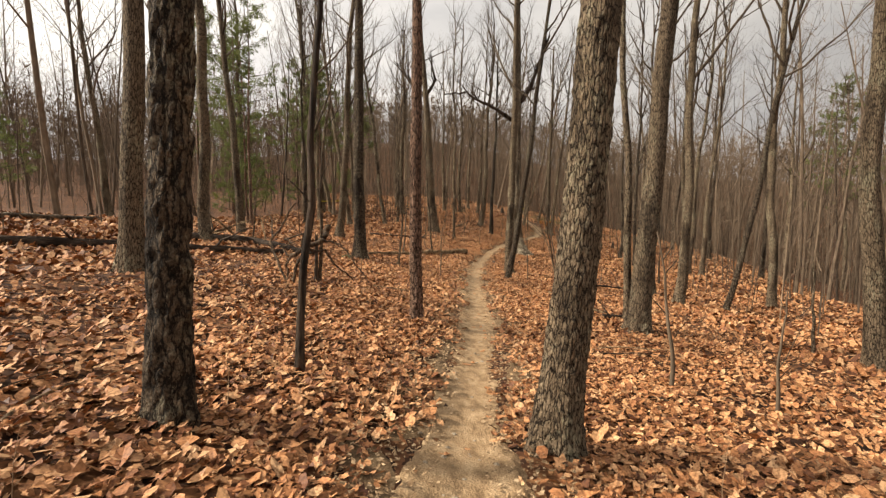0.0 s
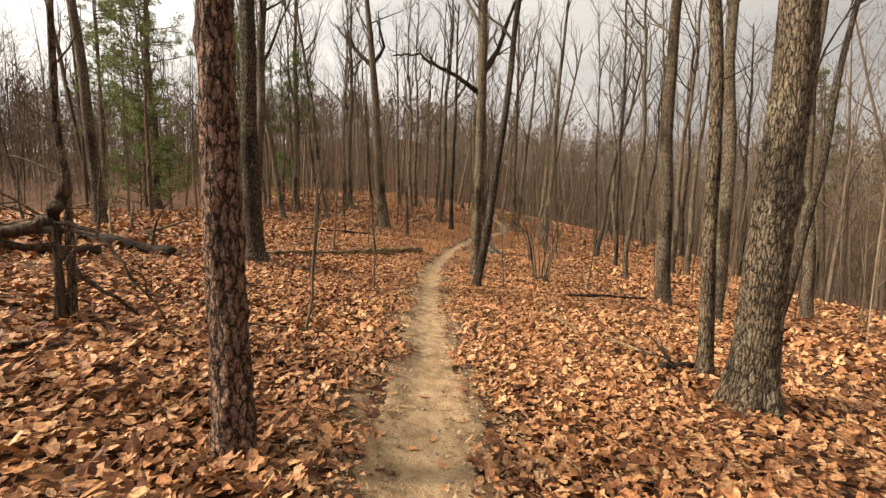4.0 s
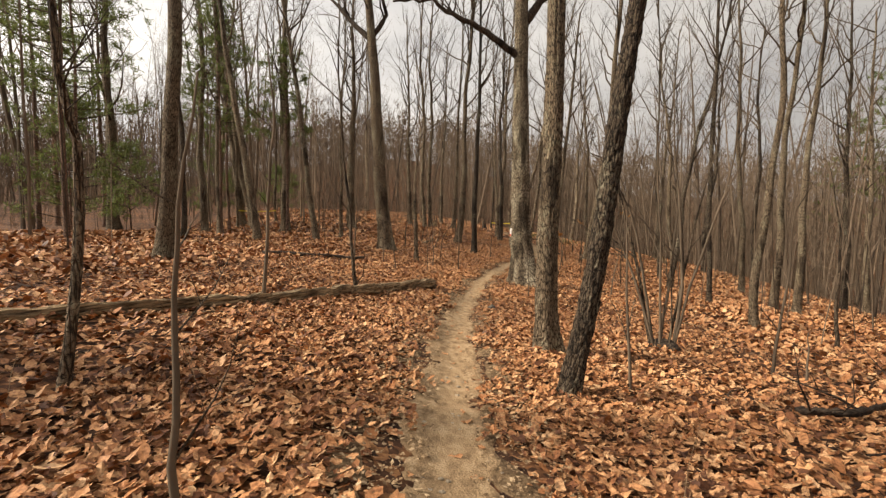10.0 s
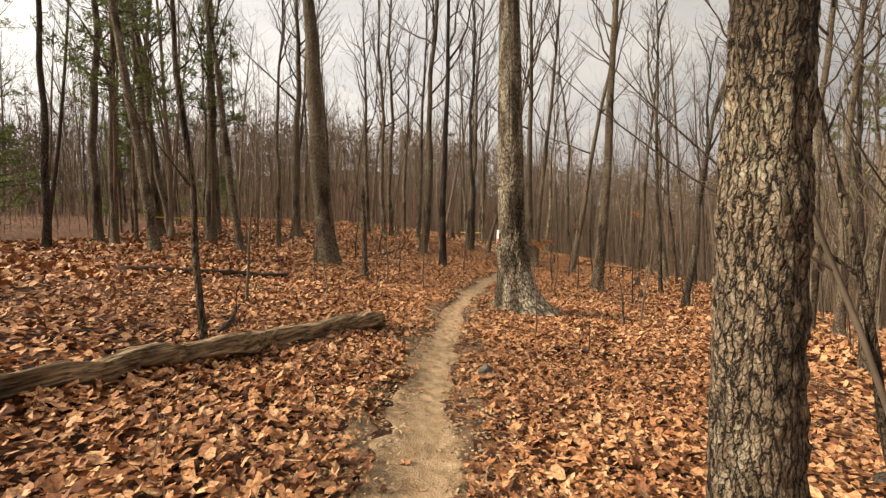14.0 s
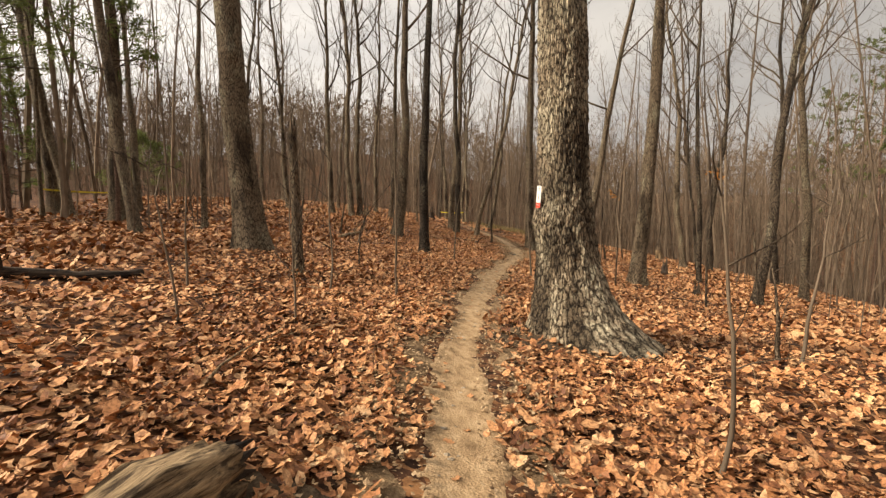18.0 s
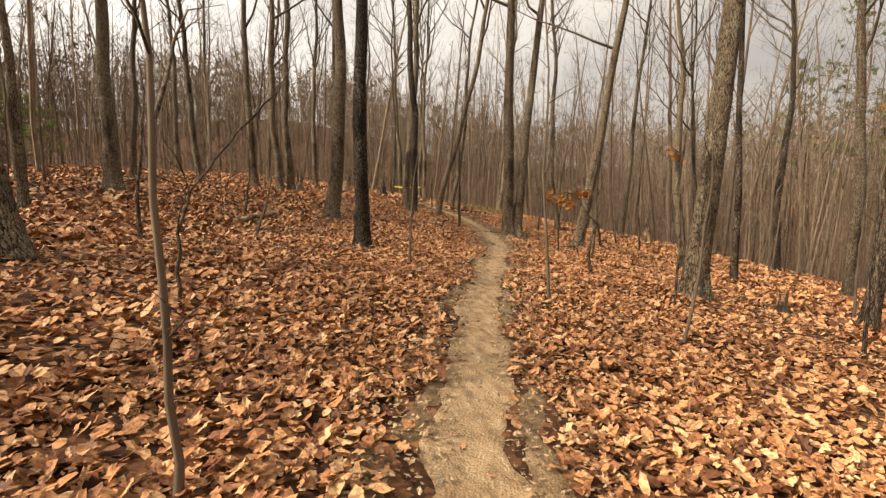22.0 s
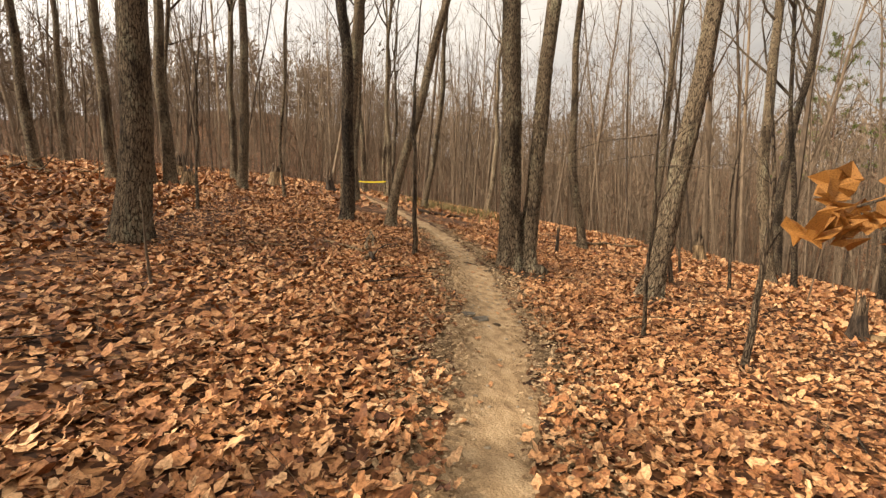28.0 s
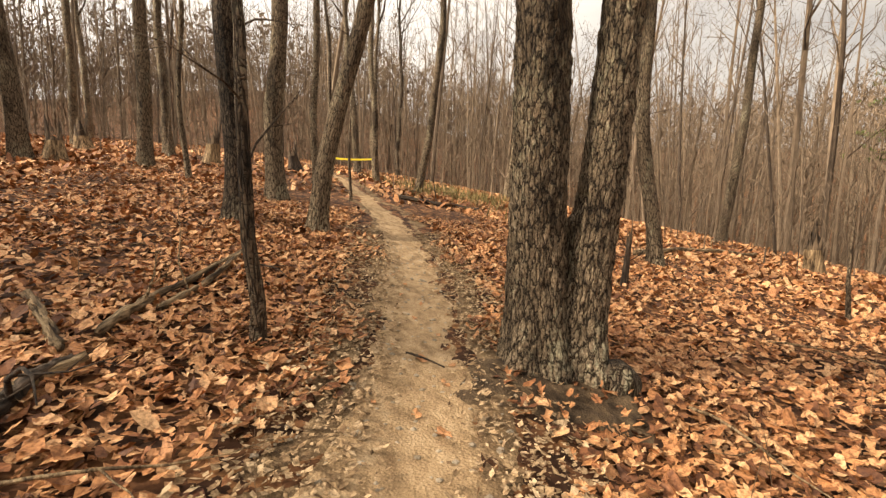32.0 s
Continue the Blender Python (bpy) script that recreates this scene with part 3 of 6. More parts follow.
def limbs_on(thing, axis, radius, height, rng, low, count, size=1.0, dead=0):
    """Hangs limbs from the pool on a trunk, from the height low up to the top."""
    for k in range(count):
        h = low + (height - low) * ((k + 0.8 * rng.random()) / count) ** 0.9
        h = min(h, height * 0.985)
        s = size * rng.uniform(0.7, 1.25) * (1.15 - 0.45 * h / height)
        m = Matrix.Translation(axis(h)) @ Matrix.Rotation(rng.random() * 6.283, 4, "Z") @ Matrix.Rotation(rng.uniform(-0.35, 0.2), 4, "Y") @ Matrix.Diagonal((s, s, s, 1))
        part("limb", rng.choice(BOUGHS), thing, "", m)
    for k in range(dead):
        h = rng.uniform(1.5, low)
        m = Matrix.Translation(axis(h)) @ Matrix.Rotation(rng.random() * 6.283, 4, "Z") @ Matrix.Diagonal((1.3, 1.3, 1.0, 1))
        part("twig", rng.choice(TWIGS), thing, "thin dead grey twig", m)


TREE_WORDS = ("tall bare grey-brown hardwood tree standing in brown leaf litter", "tall slender leafless tree with dark furrowed bark", "bare leafless tree with pale lichen-spotted bark on the forest floor")
tree_rng = random.Random(21)


def tree(x, y, d, lx, ly, height=0.0, mat=None, words="", low=0.0, group="woodland trees"):
    """A bare woodland tree of trunk width d that leans by lx, ly metres for each metre of height."""
    kind = tree_rng.randrange(3)
    height = height or tree_rng.uniform(18, 24) * (0.66 + min(d, 0.5) * 0.8)
    thing = new("tree")
    thing.location = (x, y, float(ground(x, y)))
    tagged(thing, words or TREE_WORDS[kind], "tree", group)
    me, axis, radius = trunk_mesh("trunk", height, d / 2, (lx, ly), mat or (OAK_PLATES, DARK_PLATES if tree_rng.random() < 0.5 else OAK_PLATES, OAK_PLATES)[kind], tree_rng.random() * 9, 16 if d > 0.25 else 10, 30, 0.05 + 0.1 * tree_rng.random(), 0.38, 0.22, 0, tree_rng.randrange(3))
    part("trunk", me, thing)
    limbs_on(thing, axis, radius, height, tree_rng, low or height * tree_rng.uniform(0.3, 0.48), 10 + int(d * 10), 0.85 + d * 1.2, tree_rng.randrange(3))
    return thing


def sapling(x, y, d, lx, ly, height, words="", mat=None):
    """A thin crooked sapling with a few twigs."""
    thing = new("sapling")
    thing.location = (x, y, float(ground(x, y)))
    tagged(thing, words or ("thin bare sapling with a dark crooked stem" if d > 0.06 else "thin bare grey-brown sapling growing out of fallen leaves"), "sapling", "understorey saplings")
    V, F = [], []
    n = 12
    pts, radii, p = [], [], Vector((0, 0, -0.1))
    kink = Vector((0, 0, 0))
    for i in range(n + 1):
        pts.append(p.copy())
        radii.append(d / 2 * (1.25 if i == 0 else 1) * (1 - 0.8 * i / n))
        kink = kink * 0.6 + Vector((tree_rng.gauss(0, 0.07), tree_rng.gauss(0, 0.07), 0))
        p = p + (Vector((lx, ly, 1)) + kink) * (height + 0.1) / n
    tube(V, F, pts, radii, 8)
    me = mesh_from("stem", V, F, mat or (SMOOTH if d < 0.075 else OAK))
    part("stem", me, thing)
    for k in range(3 + int(height * 0.9)):
        i = min(n, 3 + int((n - 3) * (k + tree_rng.random()) / (3 + int(height * 0.9))))
        s = tree_rng.uniform(0.5, 1.15) * (0.7 + 0.1 * height)
        part("twig", tree_rng.choice(TWIGS), thing, "", Matrix.Translation(pts[i]) @ Matrix.Rotation(tree_rng.random() * 6.283, 4, "Z") @ Matrix.Rotation(tree_rng.uniform(-0.8, 0.1), 4, "Y") @ Matrix.Diagonal((s, s, s, 1)))
    return thing


# ---- the ground: one sheet to the horizon ----
def span(stops):
    return np.unique(np.concatenate([np.arange(a, b, s) for a, b, s in stops]))


gx = span(((-900, -100, 80), (-100, -24, 4), (-24, -6, 0.7), (-6, 16, 0.28), (16, 36, 0.8), (36, 120, 4), (120, 900.1, 60)))
gy = span(((-900, -60, 60), (-60, -4, 4), (-4, 66, 0.28), (66, 120, 2), (120, 300, 10), (300, 1200.1, 90)))
XX, YY = np.meshgrid(gx, gy, indexing="ij")
ZZ = ground(XX, YY)
gi, gj = np.meshgrid(np.arange(len(gx) - 1), np.arange(len(gy) - 1), indexing="ij")
o = gi * len(gy) + gj
sheet = np.stack([o, o + len(gy), o + len(gy) + 1, o + 1], -1).reshape(-1, 4)
floor = new("ground", mesh_arrays("ground", np.stack([XX, YY, ZZ], -1).reshape(-1, 3), sheet, FLOOR, True))
tagged(floor, "forest floor covered in brown fallen leaves, sloping down to one side", "ground", "", "structure")

# the trail: a worn strip of packed dirt
ty = np.arange(-6, 76, 0.06)
cols = np.array((-0.46, -0.41, -0.36, -0.31, -0.25, -0.13, 0.0, 0.13, 0.25, 0.31, 0.36, 0.41, 0.46))
edge = 0.72 + 0.16 * hash_noise(ty * 0.9, ty * 0 + 3, 4) + 0.14 * hash_noise(ty * 3.1, ty * 0 + 1, 8) + 0.07 * hash_noise(ty * 9.3, ty * 0 + 1, 28)
edge2 = 0.72 + 0.16 * hash_noise(ty * 0.8, ty * 0 + 7, 5) + 0.14 * hash_noise(ty * 2.7, ty * 0 + 2, 9) + 0.07 * hash_noise(ty * 8.7, ty * 0 + 2, 29)
edge = edge * np.interp(ty, (0, 14, 22, 26, 30, 38, 42, 46, 50), (1.0, 1.05, 1.25, 1.2, 1.0, 1.0, 1.5, 1.4, 1.05))
wide = np.where(cols[None] < 0, edge[:, None], edge2[:, None]) * np.interp(ty, (0, 7, 10, 20, 23, 32, 35, 43, 45, 50, 54, 60), (1.05, 1.12, 1.2, 1.12, 1.0, 1.0, 1.12, 1.2, 1.25, 1.08, 0.88, 0.78))[:, None]
TX = trail_x(ty)[:, None] + cols[None] * wide
TY = np.repeat(ty[:, None], len(cols), 1)
TZ = ground(TX, TY) + np.interp(np.abs(cols), (0, 0.13, 0.25, 0.36, 0.46), (0.013, 0.013, 0.013, 0.008, -0.03))[None] + 0.005 * hash_noise(TX * 9, TY * 9, 3) + 0.008 * hash_noise(TX * 23, TY * 23, 13) * (np.abs(cols[None]) > 0.2)
ti, tj = np.meshgrid(np.arange(len(ty) - 1), np.arange(len(cols) - 1), indexing="ij")
o = ti * len(cols) + tj
strip = np.stack([o, o + 1, o + len(cols) + 1, o + len(cols)], -1).reshape(-1, 4)
trail = new("trail", mesh_arrays("trail", np.stack([TX, TY, TZ], -1).reshape(-1, 3), strip, DIRT, True))
tagged(trail, "narrow worn footpath of packed tan dirt winding through the leaves", "path", "", "structure")

# dark soil and crumbled litter along the trail's edges
mcols = np.array((-0.95, -0.7, -0.5, -0.2, 0.2, 0.5, 0.7, 0.95))
medge = 0.8 + 0.3 * hash_noise(ty * 0.7, ty * 0 + 11, 14) + 0.2 * hash_noise(ty * 2.3, ty * 0 + 12, 18)
medge2 = 0.75 + 0.3 * hash_noise(ty * 0.6, ty * 0 + 17, 15) + 0.2 * hash_noise(ty * 2.5, ty * 0 + 2, 19)
MX = trail_x(ty)[:, None] + mcols[None] * np.where(mcols[None] < 0, medge[:, None], medge2[:, None])
MY = np.repeat(ty[:, None], len(mcols), 1)
MZ = ground(MX, MY) + 0.004 - 0.03 * (np.abs(mcols[None]) < 0.3) - 0.03 * (np.abs(mcols[None]) > 0.9) + 0.008 * hash_noise(MX * 7, MY * 7, 6)
ti, tj = np.meshgrid(np.arange(len(ty) - 1), np.arange(len(mcols) - 1), indexing="ij")
o = ti * len(mcols) + tj
o = o[:, tj[0] != 3]
strip = np.stack([o, o + 1, o + len(mcols) + 1, o + len(mcols)], -1).reshape(-1, 4)
margin = new("trail_verge", mesh_arrays("trail_verge", np.stack([MX, MY, MZ], -1).reshape(-1, 3), strip, HUMUS, True))
tagged(margin, "dark trodden soil with crumbled leaves along the path", "soil", "", "structure")

# dark bare soil at the feet of the great trees and at the log's end
for sx, sy, sr in ((4.3, 29.9, 0.8), (10.4, 46.55, 0.65), (4.0, 39.95, 0.5), (1.4, 26.25, 0.5)):
    rings, spokes = 7, 30
    verts, faces = [], []
    for i in range(rings + 1):
        for k in range(spokes):
            w = 6.2832 * k / spokes
            reach = sr * i / rings * (1 + 0.25 * math.sin(3 * w + sx) + 0.12 * math.sin(7 * w + sy))
            px, py = sx + reach * math.cos(w), sy + reach * math.sin(w)
            verts.append((px - sx, py - sy, float(ground(px, py)) - float(ground(sx, sy)) + (0.016 + 0.008 * math.sin(9 * px + 4 * py) if i < rings else -0.03)))
    for i in range(rings):
        for k in range(spokes):
            faces.append((i * spokes + k, i * spokes + (k + 1) % spokes, (i + 1) * spokes + (k + 1) % spokes, (i + 1) * spokes + k))
    patch_mesh = mesh_from("bare_soil", verts, faces, MUCK)
    ob = new("bare_soil", patch_mesh)
    ob.location = (sx, sy, float(ground(sx, sy)))
    tagged(ob, "patch of dark bare soil with few leaves beside the trail", "soil", "", "structure")

# ---- trees and saplings along the walk ----
sapling(4.74, 38.13, 0.056, 0.04, -0.01, 2.1)
arm = sapling(10.36, 42.8, 0.056, -0.04, 0.0, 3.4, "slim crooked sapling with split mottled bark and level side branches", OAK)
sapling(8.42, 46.91, 0.105, 0.03, -0.01, 5.0)
sapling(-0.08, 14.79, 0.042, 0.03, -0.00, 1.9)
sapling(-0.69, 11.07, 0.044, 0.11, -0.01, 2.1)
tree(4.40, 10.91, 0.19, -0.05, 0.007)
sapling(-1.80, 21.18, 0.072, 0.01, -0.00, 5.0)
sapling(-1.3, 4.12, 0.085, -0.02, 0.0, 6.5, "slim young tree with black mottled bark", ROTTEN)
sapling(7.33, 34.38, 0.045, 0.14, 0.05, 3.0)
sapling(-1.60, 16.32, 0.079, 0.03, -0.00, 5.3)
sapling(7.34, 29.44, 0.075, -0.07, 0.01, 1.4)
sapling(6.40, 35.96, 0.05, 0.03, 0.00, 5.8, "thin straight sapling with smooth pale bark")
sapling(3.86, 5.14, 0.051, -0.05, -0.00, 1.5)
sapling(-1.06, 27.06, 0.062, 0.07, -0.01, 2.3)
sapling(2.90, 5.69, 0.067, -0.12, -0.00, 2.0)
sapling(-2.72, 10.14, 0.086, 0.09, -0.01, 5.7)
sapling(-0.52, 23.63, 0.086, -0.01, 0.00, 7.3)
sapling(0.14, 39.27, 0.086, 0.02, -0.01, 3.1)
tree(7.56, 51.38, 0.35, 0.004, -0.001)
sapling(10.95, 41.9, 0.085, 0.08, -0.01, 3.2)
tree(8.77, 51.28, 0.29, 0.212, -0.054)
sapling(16.98, 49.04, 0.086, -0.07, 0.02, 2.0)
sapling(1.07, 45.23, 0.086, 0.05, -0.01, 3.4)
tree(-5.46, 8.12, 0.38, 0.075, 0.000)
tree(8.5, 16.6, 0.36, 0.005, 0.000, 19.0, OAK_PLATES)
sapling(3.88, 51.22, 0.086, 0.06, -0.02, 5.4)
tree(8.4, 18.75, 0.44, -0.010, 0.000, 20.0, OAK_PLATES)
sapling(1.83, 41.20, 0.068, 0.18, -0.05, 1.8)
tree(15.16, 51.39, 0.29, -0.063, 0.016)
tree(8.67, 9.02, 0.39, -0.091, -0.000)
tree(10.07, 16.37, 0.22, 0.167, -0.013)
sapling(-7.52, 18.45, 0.086, 0.05, -0.00, 2.4)
sapling(7.99, 9.76, 0.086, -0.10, -0.00, 2.2)
tree(3.70, 46.81, 0.50, 0.045, -0.013)
tree(7.90, 54.57, 0.40, 0.051, -0.013)
tree(-7.97, 15.72, 0.38, -0.002, 0.000)
tree(1.99, 57.10, 0.40, 0.000, -0.000)
sapling(9.54, 55.60, 0.086, 0.01, -0.00, 2.7)
tree(4.20, 58.33, 0.38, 0.037, -0.009)
tree(1.43, 56.76, 0.39, -0.018, 0.006)
sapling(13.69, 36.20, 0.086, -0.06, 0.01, 3.7)
tree(22.20, 49.53, 0.19, -0.068, 0.022)
tree(-5.04, 40.56, 0.35, -0.130, 0.028)
tree(21.68, 50.01, 0.42, -0.078, 0.025)
tree(-5.64, 25.29, 0.42, 0.070, -0.002)
tree(5.84, 55.99, 0.13, 0.018, -0.006)
tree(11.15, 26.69, 0.26, 0.017, -0.001)
tree(-7.62, 38.22, 0.41, -0.148, 0.021)
tree(21.69, 42.05, 0.38, -0.047, 0.014)
tree(-9.29, 21.49, 0.37, -0.061, 0.005)
tree(8.72, 58.65, 0.25, 0.026, -0.008)
tree(0.25, 63.86, 0.29, 0.097, -0.025)
tree(-4.6, 51.9, 0.62, 0.02, -0.01)
tree(14.22, 19.85, 0.37, -0.042, 0.003)
tree(-4.39, 45.04, 0.25, 0.031, -0.007)
tree(3.31, 63.75, 0.36, 0.035, -0.009)
tree(12.38, 61.21, 0.30, 0.102, -0.026)
tree(-8.75, 47.6, 0.62, 0.012, -0.003)
tree(-5.87, 57.84, 0.34, 0.103, -0.029)
tree(15.99, 41.63, 0.22, -0.029, 0.006)
tree(13.86, 36.5, 0.3, 0.2, 0.02)
sapling(14.71, 46.97, 0.1, 0.03, 0.0, 7.0)
tree(-11.04, 37.44, 0.27, -0.003, 0.000)
tree(24.86, 59.62, 0.41, 0.072, -0.018)
tree(11.07, 63.77, 0.29, 0.023, -0.006)
tree(19.53, 34.99, 0.39, 0.042, -0.005)
tree(-3.04, 59.59, 0.39, -0.064, 0.018)
tree(13.23, 32.18, 0.23, -0.013, 0.000)
tree(-10.12, 52.86, 0.40, -0.026, 0.006)
tree(0.09, 57.57, 0.41, -0.013, 0.004)
tree(18.84, 35.66, 0.39, 0.049, -0.001)
tree(-12.80, 43.98, 0.45, 0.003, -0.000)
tree(-13.08, 50.9, 0.62, -0.117, 0.017)
tree(26.14, 53.23, 0.42, 0.061, -0.018)
tree(10.91, 72.57, 0.41, -0.033, 0.008)
tree(-11.09, 42.09, 0.36, -0.000, 0.000)
tree(-11.95, 50.00, 0.45, -0.153, 0.018)
tree(33.30, 44.96, 0.45, -0.034, 0.004)
tree(-19.0, 44.8, 0.72, -0.01, -0.000)
tree(-24.5, 34.5, 0.55, -0.08, 0.0)
tree(29.45, 42.88, 0.45, -0.036, 0.001)
tree(-7.33, 73.07, 0.45, 0.000, -0.000)
tree(15.10, 83.79, 0.41, 0.027, -0.009)
tree(-6.84, 82.40, 0.45, 0.008, -0.002)
tree(42.90, 49.62, 0.45, -0.083, -0.000)
tree(29.02, 50.71, 0.45, -0.015, -0.000)
tree(20.33, 72.17, 0.45, 0.062, -0.007)

# ---- the trees that the walk passes closest ----
def great_tree(x, y, d, lx, ly, height, mat, words, furrow, low, limbs, seed, bend=0.04, flare=0.5, knots=2, lobes=5, dense=4.2, size=1.3, thing=None, offset=(0, 0), plate_w=0.038, fine=0.78, uneven=0.45):
    if thing is None:
        thing = new("tree")
        thing.location = (x, y, float(ground(x, y)))
        tagged(thing, words, "tree", "large trees beside the trail")
    me, axis, radius = trunk_mesh("trunk", height, d / 2, (lx, ly), mat, seed, int(fine * (44 + 130 * d)), int(fine * 190), bend, flare, 0.3, furrow, knots, dense, lobes, plate_w, uneven)
    shift = Vector((offset[0], offset[1], 0))
    part("trunk", me, thing, "", Matrix.Translation(shift))
    limbs_on(thing, lambda h: axis(h) + shift, radius, height, random.Random(int(seed * 100)), low, limbs, size)
    return thing, axis


def big_limb(thing, start, way, length, r, seed, wobble=0.3, rise=0.02, label="", mat=None, kids=(5, 3, 2)):
    V, F = [], []
    branch(V, F, Vector((0, 0, 0)), Vector(way), length, r, 0, random.Random(seed), 8, wobble, rise, kids, (9, 6, 4, 3))
    part("limb", mesh_from("limb", V, F, mat or BLACK), thing, label, Matrix.Translation(start))


great_tree(-1.75, 2.88, 0.27, 0.075, 0.0, 14, DARK_PLATES, "tree with deeply furrowed black blocky bark beside the trail", 0.03, 6.5, 9, 1.1, 0.03, 0.3, plate_w=0.055)
great_tree(0.88, 3.43, 0.335, 0.075, 0.0, 17, OAK_PLATES, "large grey-brown tree with ridged lichen-flecked bark at the trail edge", 0.018, 8, 10, 2.3, 0.03, 0.42, plate_w=0.028)
great_tree(-0.45, 8.0, 0.22, -0.005, 0.0, 16, SCALY_PLATES, "slender straight tree with reddish scaly bark plates", 0.018, 9, 9, 3.7, 0.02, 0.25, plate_w=0.045)
great_tree(2.86, 20.05, 0.34, 0.0, 0.0, 17, OAK_PLATES, "straight tree with rough knotted bark and dark foot beside the trail", 0.02, 7.5, 10, 4.2, 0.03, 0.45, 4, plate_w=0.035)
great_tree(2.52, 17.95, 0.24, 0.125, 0.0, 14, DARK_PLATES, "leaning dark tree with flaking mottled bark", 0.02, 6.5, 8, 5.9, 0.05, 0.3, 4)
great_tree(-2.96, 16.62, 0.42, 0.0, 0.0, 17, DARK_PLATES, "large dark tree with mossy flared foot and flaking bark", 0.02, 7.5, 9, 2.9, 0.03, 0.6, 2, fine=0.55)
great_tree(4.1, 40.15, 0.32, 0.02, 0.0, 16, BLACK_PLATES, "dark tree with blackish flaking bark beside the trail", 0.02, 7.5, 9, 3.1, 0.04, 0.45, 4, fine=0.6)
great_tree(10.44, 37.52, 0.46, 0.05, -0.01, 17, OAK_PLATES, "stout grey-brown tree with furrowed bark on the slope", 0.018, 8, 9, 5.3, 0.04, 0.5, 2, fine=0.55)
great_tree(12.42, 45.1, 0.38, 0.17, -0.04, 16, OAK_PLATES, "leaning pale tree with blocky bark on the slope", 0.02, 7, 9, 6.6, 0.05, 0.5, 2, fine=0.6)
great_tree(4.23, 9.92, 0.45, 0.06, 0.0, 17, OAK_PLATES, "tall leaning tree with shaggy grey-brown bark", 0.02, 7.5, 9, 7.1, 0.05, 0.45, 3, fine=0.55)
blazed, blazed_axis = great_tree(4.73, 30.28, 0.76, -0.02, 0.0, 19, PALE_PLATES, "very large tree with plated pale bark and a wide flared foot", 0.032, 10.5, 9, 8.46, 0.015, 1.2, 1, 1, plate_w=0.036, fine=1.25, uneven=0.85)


def bent_limb(thing, start, bends, r0, r1, seed, kids=6, label=""):
    """A crooked limb through the given bends, with side branches."""
    r = random.Random(seed)
    V, F, P = [], [], []
    pts = [Vector((0, 0, 0))] + [Vector(b) for b in bends]
    for a, b in zip(pts, pts[1:]):
        P += [a.lerp(b, k / 3) + Vector((r.gauss(0, 0.02), r.gauss(0, 0.02), r.gauss(0, 0.025))) for k in range(3)]
    P.append(pts[-1])
    R = [r0 + (r1 - r0) * (i / (len(P) - 1)) ** 0.8 for i in range(len(P))]
    tube(V, F, P, R, 9)
    for k in range(kids):
        i = r.randrange(len(P) // 3, len(P))
        branch(V, F, P[i], Vector((r.gauss(-0.2, 0.7), r.gauss(0, 0.7), r.uniform(0.2, 1.2))), r.uniform(0.9, 2.0), R[i] * 0.45, 1, r, 5, 0.22, 0.05, (0, 3, 2), (5, 5, 4, 3))
    part("limb", mesh_from("limb", V, F, BLACK), thing, label, Matrix.Translation(start))


bent_limb(blazed, blazed_axis(8.2), ((-0.6, -0.1, 0.35), (-1.3, -0.2, 0.85), (-2.1, -0.3, 1.2), (-2.75, -0.35, 1.4), (-3.2, -0.4, 1.8), (-3.9, -0.5, 1.72), (-4.6, -0.6, 1.6)), 0.15, 0.035, 3, 9, "crooked dark limb reaching over the trail")
bent_limb(blazed, blazed_axis(9.4), ((0.45, 0.05, 0.5), (0.9, 0.1, 1.2), (1.25, 0.1, 2.4), (1.9, 0.2, 4.2)), 0.2, 0.06, 9, 8)
double, double_axis = great_tree(10.44, 46.85, 0.44, 0.0, 0.0, 18, OAK_PLATES, "big double-stemmed tree with furrowed grey-brown bark beside the trail", 0.022, 8, 10, 7.7, 0.03, 0.45, 2, plate_w=0.035)
great_tree(10.44, 46.85, 0.35, 0.085, -0.02, 17, OAK_PLATES, "", 0.022, 8, 9, 8.3, 0.03, 0.5, 2, 5, 4.2, 1.3, double, (0.31, -0.1), 0.035)
wide, wide_axis = great_tree(-0.75, 36.7, 0.74, -0.07, 0.0, 17, OAK_PLATES, "thick dark tree forking high into two knobbly limbs", 0.02, 11, 8, 9.1, 0.05, 0.45, 3, 5, 5, fine=0.5)
big_limb(wide, wide_axis(10.2), (-1, 0, 1.1), 4.5, 0.16, 13, 0.22, 0.12)
big_limb(wide, wide_axis(10.4), (0.9, 0.1, 0.9), 3.5, 0.14, 15, 0.25, 0.12)


big_limb(arm, (0.04, 0, 2.5), (-0.75, 0.7, -0.02), 1.3, 0.012, 31, 0.08, -0.01, "", GREY, (3, 1))
big_limb(arm, (0.03, 0, 2.27), (-0.75, 0.75, -0.06), 1.15, 0.009, 32, 0.08, -0.01, "", GREY, (2, 1))
big_limb(arm, (0.03, 0, 2.12), (0.5, -0.75, 0.05), 1.0, 0.01, 33, 0.09, 0.0, "", GREY, (3, 1))


